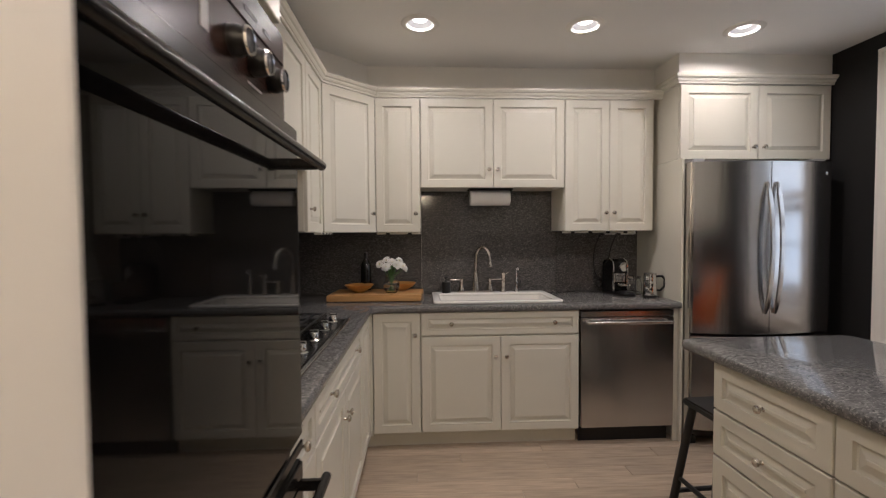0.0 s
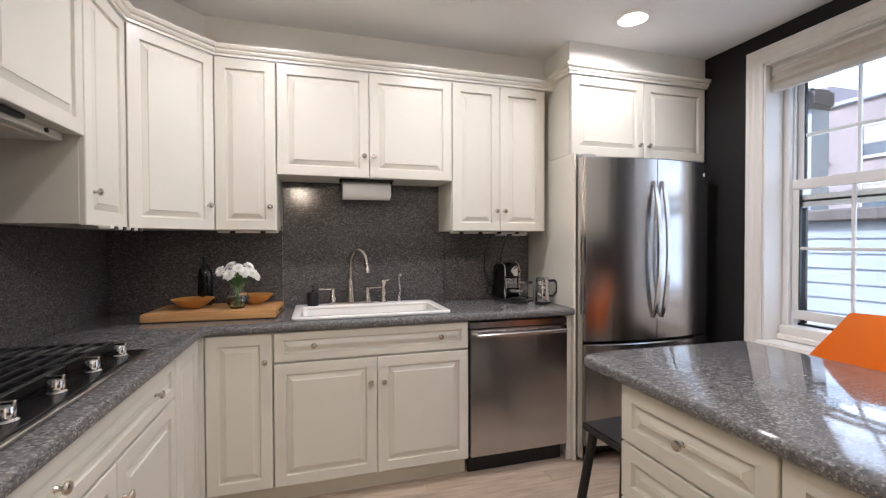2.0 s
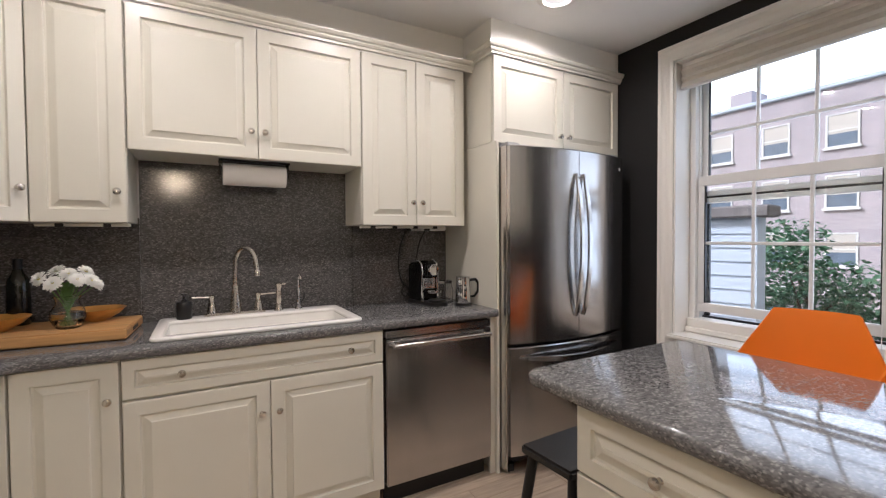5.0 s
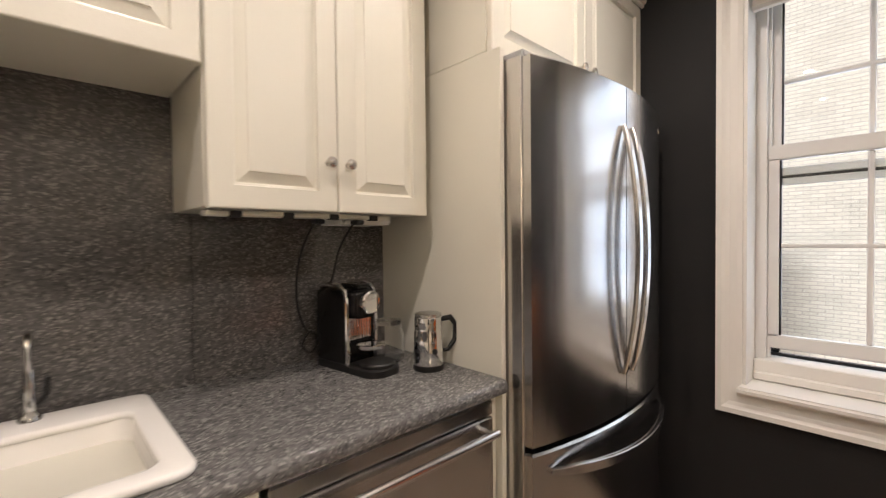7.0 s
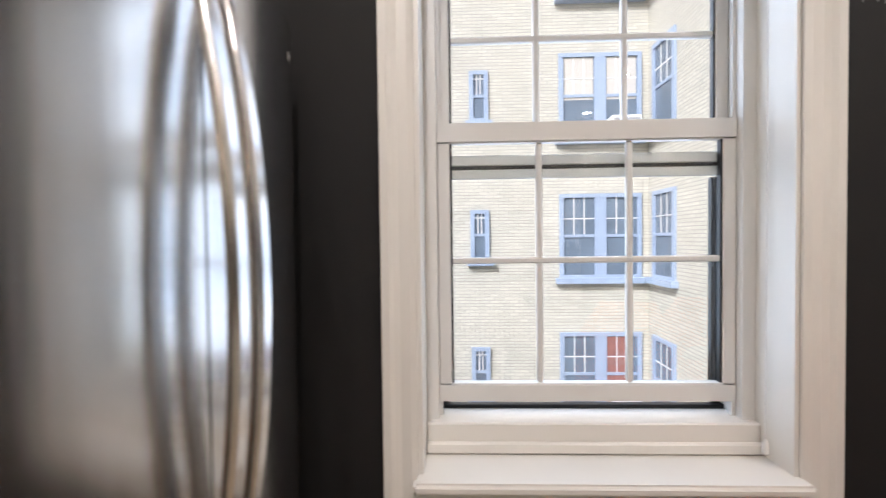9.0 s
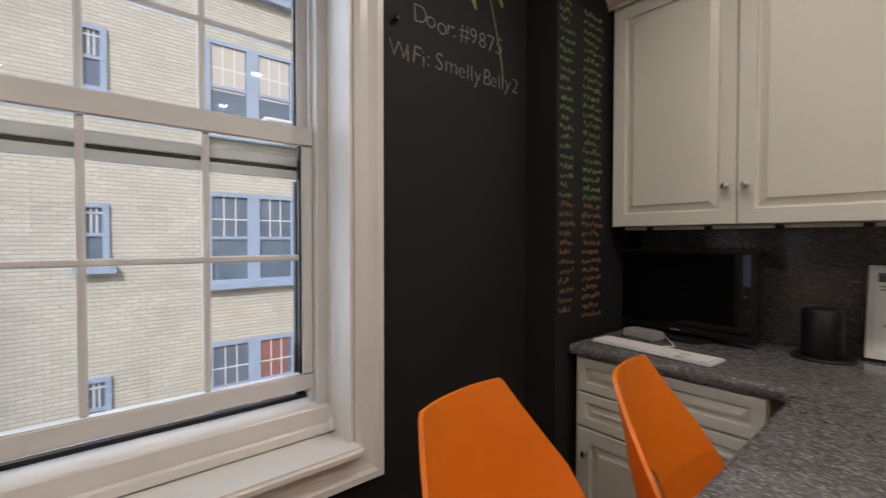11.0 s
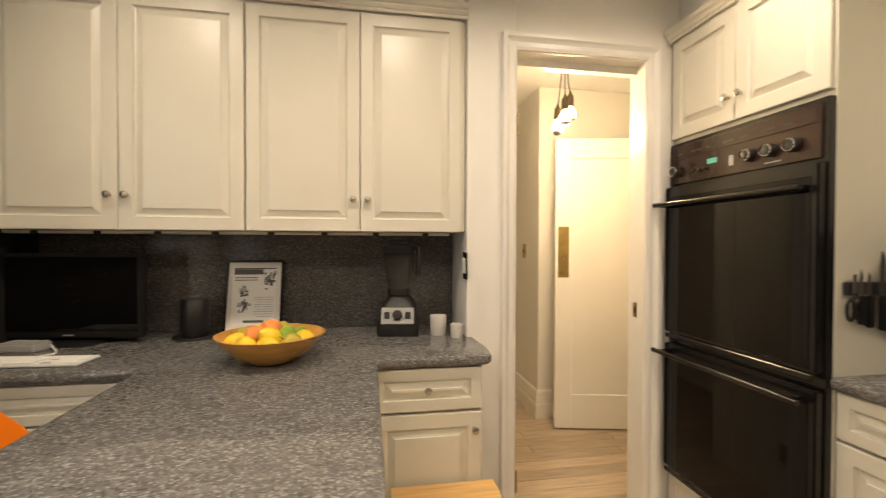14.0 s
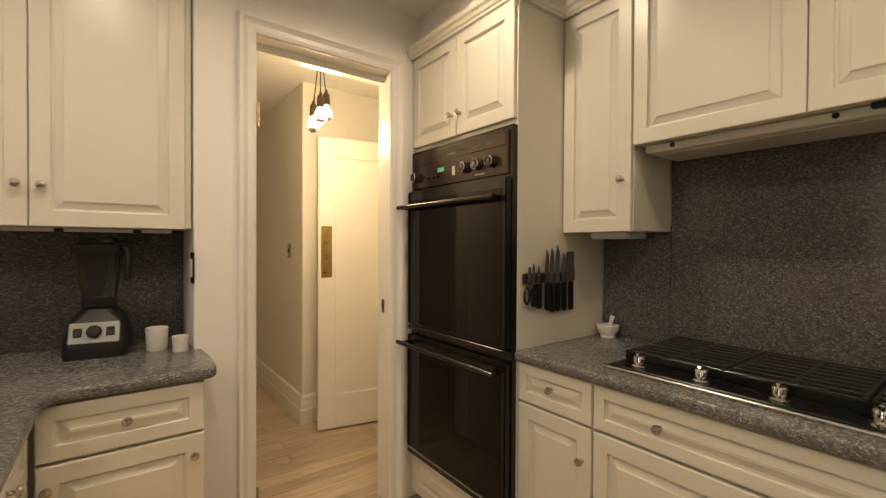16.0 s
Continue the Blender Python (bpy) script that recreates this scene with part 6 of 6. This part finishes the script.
for ya, za, yb, zb in ((0.945, 2.26, 0.888, 2.130), (0.80, 2.33, 0.750, 2.186), (1.06, 2.24, 1.015, 2.165), (0.72, 2.36, 0.665, 2.25)):
    for q in range(5):
        o_ = 0.006 * (q - 2)
        part("leaf_stroke", tube(bmesh.new(), [(0, ya + o_, za - 0.004 * abs(q - 2)), (0, (ya + yb) / 2 + o_ * 1.5, (za + zb) / 2), (0, yb + o_ * 0.2, zb)], 0.0026, 4), CHALKY, dw_)
random.seed(21)
cl_ = thing("chalk_list", "two columns of unreadable green and orange chalk notes", "writing", 2.5742, 0, 0)
z = 2.44
while z > 0.98:
    m_ = CHALKG if z > 1.46 else CHALKO
    for y0, y1, ztop, zbot in ((0.585, 0.475, 2.5, 1.0), (0.425, 0.262, 2.24, 0.95)):
        if not zbot < z < ztop:
            continue
        bm = bmesh.new()
        yy = y0 - random.uniform(0, 0.012)
        while yy > y1 + random.uniform(0.0, 0.05):
            h = random.uniform(0.009, 0.021)
            dz_ = random.uniform(-0.005, 0.005)
            for s in range(random.choice((1, 2, 2))):
                y_a = yy - random.uniform(0, 0.006)
                pts = [(0, y_a, z + dz_), (0, y_a - random.uniform(-0.004, 0.006), z + dz_ + h), (0, y_a - random.uniform(0.004, 0.011), z + dz_ + h * random.uniform(0.1, 1))]
                tube(bm, pts, 0.0019, 4, False)
            yy -= random.uniform(0.010, 0.017)
        if len(bm.verts):
            part("note_line", bm, m_, cl_)
        else:
            bm.free()
    z -= 0.037


# ---- outside the window ----
GZ = -7.5
setting("ground", boxed(-300, 300, -300, 300, GZ - 0.5, GZ), GROUND, "grey courtyard ground far below the window", "ground")


def far_window(parent, axis, at, u0, u1, z0, z1, sgn, leaves=1, sill=True, trim=None, blind=0.0, bars=True):
    """A sash window let into a facade: trim, sill, sashes with glazing bars."""
    def bx_(a0, a1, b0, b1, c0, c1):
        lo, hi = sorted((at + sgn * a0, at + sgn * a1))
        return boxed(lo, hi, b0, b1, c0, c1) if axis == "x" else boxed(b0, b1, lo, hi, c0, c1)
    trim = trim or BLUETRIM
    w = part("window", bx_(0.0, 0.05, u0, u1, z0, z0 + 0.06), trim, parent, "blue-grey sash window")
    for a, b in ((u0, u0 + 0.09), (u1 - 0.09, u1)):
        part("jamb", bx_(0, 0.05, a, b, z0 + 0.06, z1 - 0.08), trim, w)
    part("head", bx_(0, 0.05, u0, u1, z1 - 0.08, z1), trim, w)
    part("pane", bx_(0.004, 0.012, u0 + 0.09, u1 - 0.09, z0 + 0.06, z1 - 0.08), DARKPANE, w)
    if sill:
        part("sill", bx_(0, 0.14, u0 - 0.08, u1 + 0.08, z0 - 0.12, z0), trim, w)
    n = leaves
    iw = (u1 - u0 - 0.18)
    for k in range(1, n):
        uu = u0 + 0.09 + iw * k / n
        part("mullion", bx_(0, 0.05, uu - 0.12, uu + 0.12, z0 + 0.06, z1 - 0.08), trim, w)
    for k in range(n):
        a = u0 + 0.09 + iw * k / n + (0.12 if k else 0)
        b = u0 + 0.09 + iw * (k + 1) / n - (0.12 if k < n - 1 else 0)
        zm = (z0 + z1) / 2
        part("meeting_rail", bx_(0.012, 0.035, a, b, zm - 0.03, zm + 0.03), trim, w)
        if bars:
            for q in (1, 2):
                uu = a + (b - a) * q / 3
                part("bar", bx_(0.012, 0.022, uu - 0.012, uu + 0.012, zm, z1 - 0.08), VINYL, w)
            part("bar", bx_(0.012, 0.022, a, b, zm + 0.35, zm + 0.375), VINYL, w)
        if blind:
            part("blind", bx_(0.012, 0.016, a + 0.02, b - 0.02, z1 - 0.08 - (z1 - z0) * blind, z1 - 0.09), SHADE, w)
    return w


apt = thing("apartment_building", "cream brick apartment building with blue-grey sash windows", "building", 0, 0, 0)
FXW = 10.85
part("wall", boxed(FXW, 22, -1.82, 3.45, GZ, 11.0), TANBRICK, apt)
part("wing_wall", boxed(5.2, 22, -12, -1.82, GZ, 11.0), TANBRICK, apt, "projecting brick wing")
part("roof", boxed(FXW - 0.15, 22, -1.82, 3.6, 11.0, 11.3, 0.05), STONE, apt)
part("roof", boxed(5.05, 22, -12, -1.82, 11.0, 11.3, 0.05), STONE, apt)
for k in range(-2, 4):
    zb = 0.47 + 2.93 * k
    far_window(apt, "x", FXW, -1.66, 0.05, zb, zb + 1.77, -1, 2, blind=0.0 if k != 1 else 0.5)
    far_window(apt, "x", FXW, 1.53, 1.93, zb + 0.40, zb + 1.46, -1, 1)
    far_window(apt, "y", -1.82, 9.70, 10.60, zb + 0.02, zb + 1.77, 1, 1)
    far_window(apt, "y", -1.82, 7.0, 8.3, zb + 0.02, zb + 1.77, 1, 1)
for k, yy, xx in ((1, -1.2, None), (-1, -1.3, None)):
    zb = 0.47 + 2.93 * k
    ac = thing("air_conditioner", "white window air conditioner in the facade", "air conditioner", FXW - 0.26 if xx is None else xx, yy if yy is not None else -1.7, zb)
    part("case", boxed(-0.2, 0.25, -0.3, 0.3, 0.0, 0.36, 0.02) if xx is None else boxed(-0.28, 0.28, -0.12, 0.25, 0.0, 0.36, 0.02), VINYL, ac)
    part("grille", boxed(-0.21, -0.2, -0.25, 0.25, 0.05, 0.3) if xx is None else boxed(-0.24, 0.24, 0.25, 0.26, 0.05, 0.3), GREYP, ac)

cu_ = thing("window_curtain", "faded red-brown curtain in a facade window", "curtain", FXW - 0.02, -1.2, 0.47 - 2.93)
part("cloth", sweep(bmesh.new(), [(0.004 * (k % 2), -0.28 + 0.06 * k, 0.09) for k in range(11)], ((0, 0), (0.004, 0), (0.004, 1.58), (0, 1.58))), CURTAIN, cu_)

red = thing("brick_building", "red brick building with white windows beyond the trees", "building", 0, 0, 0)
part("wall", boxed(29.5, 42, 6.0, 30, GZ, 9.1), REDBRICK, red)
part("parapet", boxed(29.3, 42, 5.8, 30.2, 9.1, 9.35, 0.05), SIDING, red)
part("chimney", boxed(31, 33, 15.3, 16.6, 9.35, 10.6), REDBRICK, red)
part("chimney", boxed(31, 34, 19.6, 21.5, 9.35, 11.0), REDBRICK, red)
part("stair_tower", boxed(29.0, 33, 21.6, 24.0, GZ, 10.2), SIDING, red)
for zz in (-3.35, -0.3, 2.75, 5.95):
    for yy in (6.6, 9.6, 12.6, 15.6, 18.6):
        far_window(red, "x", 29.5, yy, yy + 1.4, zz, zz + 1.75 if zz < 7 else zz + 1.5, -1, 1, trim=VINYL, blind=0.55, bars=False)

pier = thing("grey_building", "pale blue-grey building corner with a cornice", "building", 0, 0, 0)
part("wall", boxed(8.0, 8.4, 5.5, 9.5, GZ, 3.45), SIDING, pier)
part("cornice", boxed(7.88, 8.45, 5.42, 9.6, 3.45, 3.78, 0.06, 2), STONE, pier)

shed = thing("clapboard_building", "pale blue clapboard rooftop wall with stone coping", "building", 0, 0, 0)
SA, SB = Vector((5.55, 6.2, 0)), Vector((5.98, 3.37, 0))
sd = (SB - SA).normalized()
ang = math.degrees(math.atan2(sd.y, sd.x))
body_m = pose(SA.x, SA.y, 0, 0, 0, ang)
LN = (SB - SA).length
o = part("wall", boxed(0, LN, 0.02, 0.3, GZ, 1.52), SIDING, shed)
o.matrix_basis = body_m
n = 13
for i in range(n):
    z0 = 1.50 - 0.17 * (i + 1)
    bm = loops(bmesh.new(), [[Vector((x, y, z)) for y, z in ((0.02, z0 + 0.178), (0.012, z0 + 0.178), (-0.006, z0), (0.02, z0))] for x in (0, LN)])
    o = part("clapboard", bm, SIDING, shed)
    o.matrix_basis = body_m
o = part("coping", boxed(-0.1, LN + 0.14, -0.10, 0.34, 1.52, 1.66, 0.02), STONE, shed)
o.matrix_basis = body_m

# bright hazy sky beyond the buildings
SKYGLOW = mat("hazy_white_sky", (0.93, 0.97, 1.0), 1.0, var=0.03, scale=0.02, bump=0, emit=2.2)
setting("backdrop", boxed(110, 110.5, -190, 210, GZ, 120), SKYGLOW, "bright hazy white sky", "sky")

# tree behind the clapboard wall
tr = thing("tree", "leafy green courtyard tree", "tree", 12.4, 5.15, GZ)
part("trunk", tube(bmesh.new(), [(0, 0, 0), (0.05, 0.02, 2.5), (-0.05, 0.1, 4.8), (0.05, 0.05, 7.0)], [0.22, 0.18, 0.13, 0.06], 10), BARK, tr, smooth=True)
random.seed(8)
ends = []
for i in range(12):
    a, z0 = i * 2.4, 4.0 + 0.28 * i
    r = random.uniform(0.8, 1.5) * (1 if i < 9 else 0.6)
    e = (r * math.cos(a), r * math.sin(a), z0 + random.uniform(0.7, 1.5))
    part("limb", tube(bmesh.new(), [(0, 0.05, z0), (e[0] * 0.5, e[1] * 0.5, z0 + 0.5), e], [0.06, 0.04, 0.012], 6), BARK, tr)
    ends.append(e)
verts, faces = [], []
for i in range(9000):
    e = random.choice(ends)
    u = Vector((random.gauss(0, 1), random.gauss(0, 1), random.gauss(0, 1))).normalized() * (random.random() ** 0.4) * 0.85
    c = Vector(e) + Vector((u.x, u.y, u.z * 0.8))
    if c.z > 9.35:
        continue
    q = Euler((random.uniform(-1, 1), random.uniform(-1, 1), random.uniform(0, 6.3))).to_matrix()
    s = random.uniform(0.05, 0.10)
    k = len(verts)
    verts += [c + q @ Vector(p) * s for p in ((0, -1, 0), (0.5, -0.1, 0.12), (0, 1, 0), (-0.5, -0.1, 0.12))]
    faces.append((k, k + 1, k + 2, k + 3))
me = bpy.data.meshes.new("crown")
me.from_pydata(verts, [], faces)
me.materials.append(LEAF)
cr = new("crown", me)
cr.parent = tr
tagged(cr, "dense small green leaves", kind="stuff")

# ---- floor planks, last ----
pm = bpy.data.meshes.new("plank")
bm = boxed(0, 1.198, 0, 0.0985, -0.014, 0.0, 0.0012)
bmesh.ops.recalc_face_normals(bm, faces=bm.faces)
bm.to_mesh(pm)
bm.free()
pm.materials.append(PLANK)
random.seed(14)
for j in range(61):
    y = -2.9 + 0.1 * j
    off = random.uniform(0, 1.2)
    for i in range(5):
        x = -1.5 - off + 1.2 * i + 0.0
        lo, hi = (-1.5, 1.45) if y < 0.05 else (LX, RX)
        a, b = max(x, lo), min(x + 1.2, hi)
        if b - a < 0.03 or y > BY - 0.05:
            continue
        o = bpy.data.objects.new("plank", pm)
        scene.collection.objects.link(o)
        o.parent = floor
        o.location = (a, y, 0)
        o.scale = ((b - a) / 1.2, 1, 1)
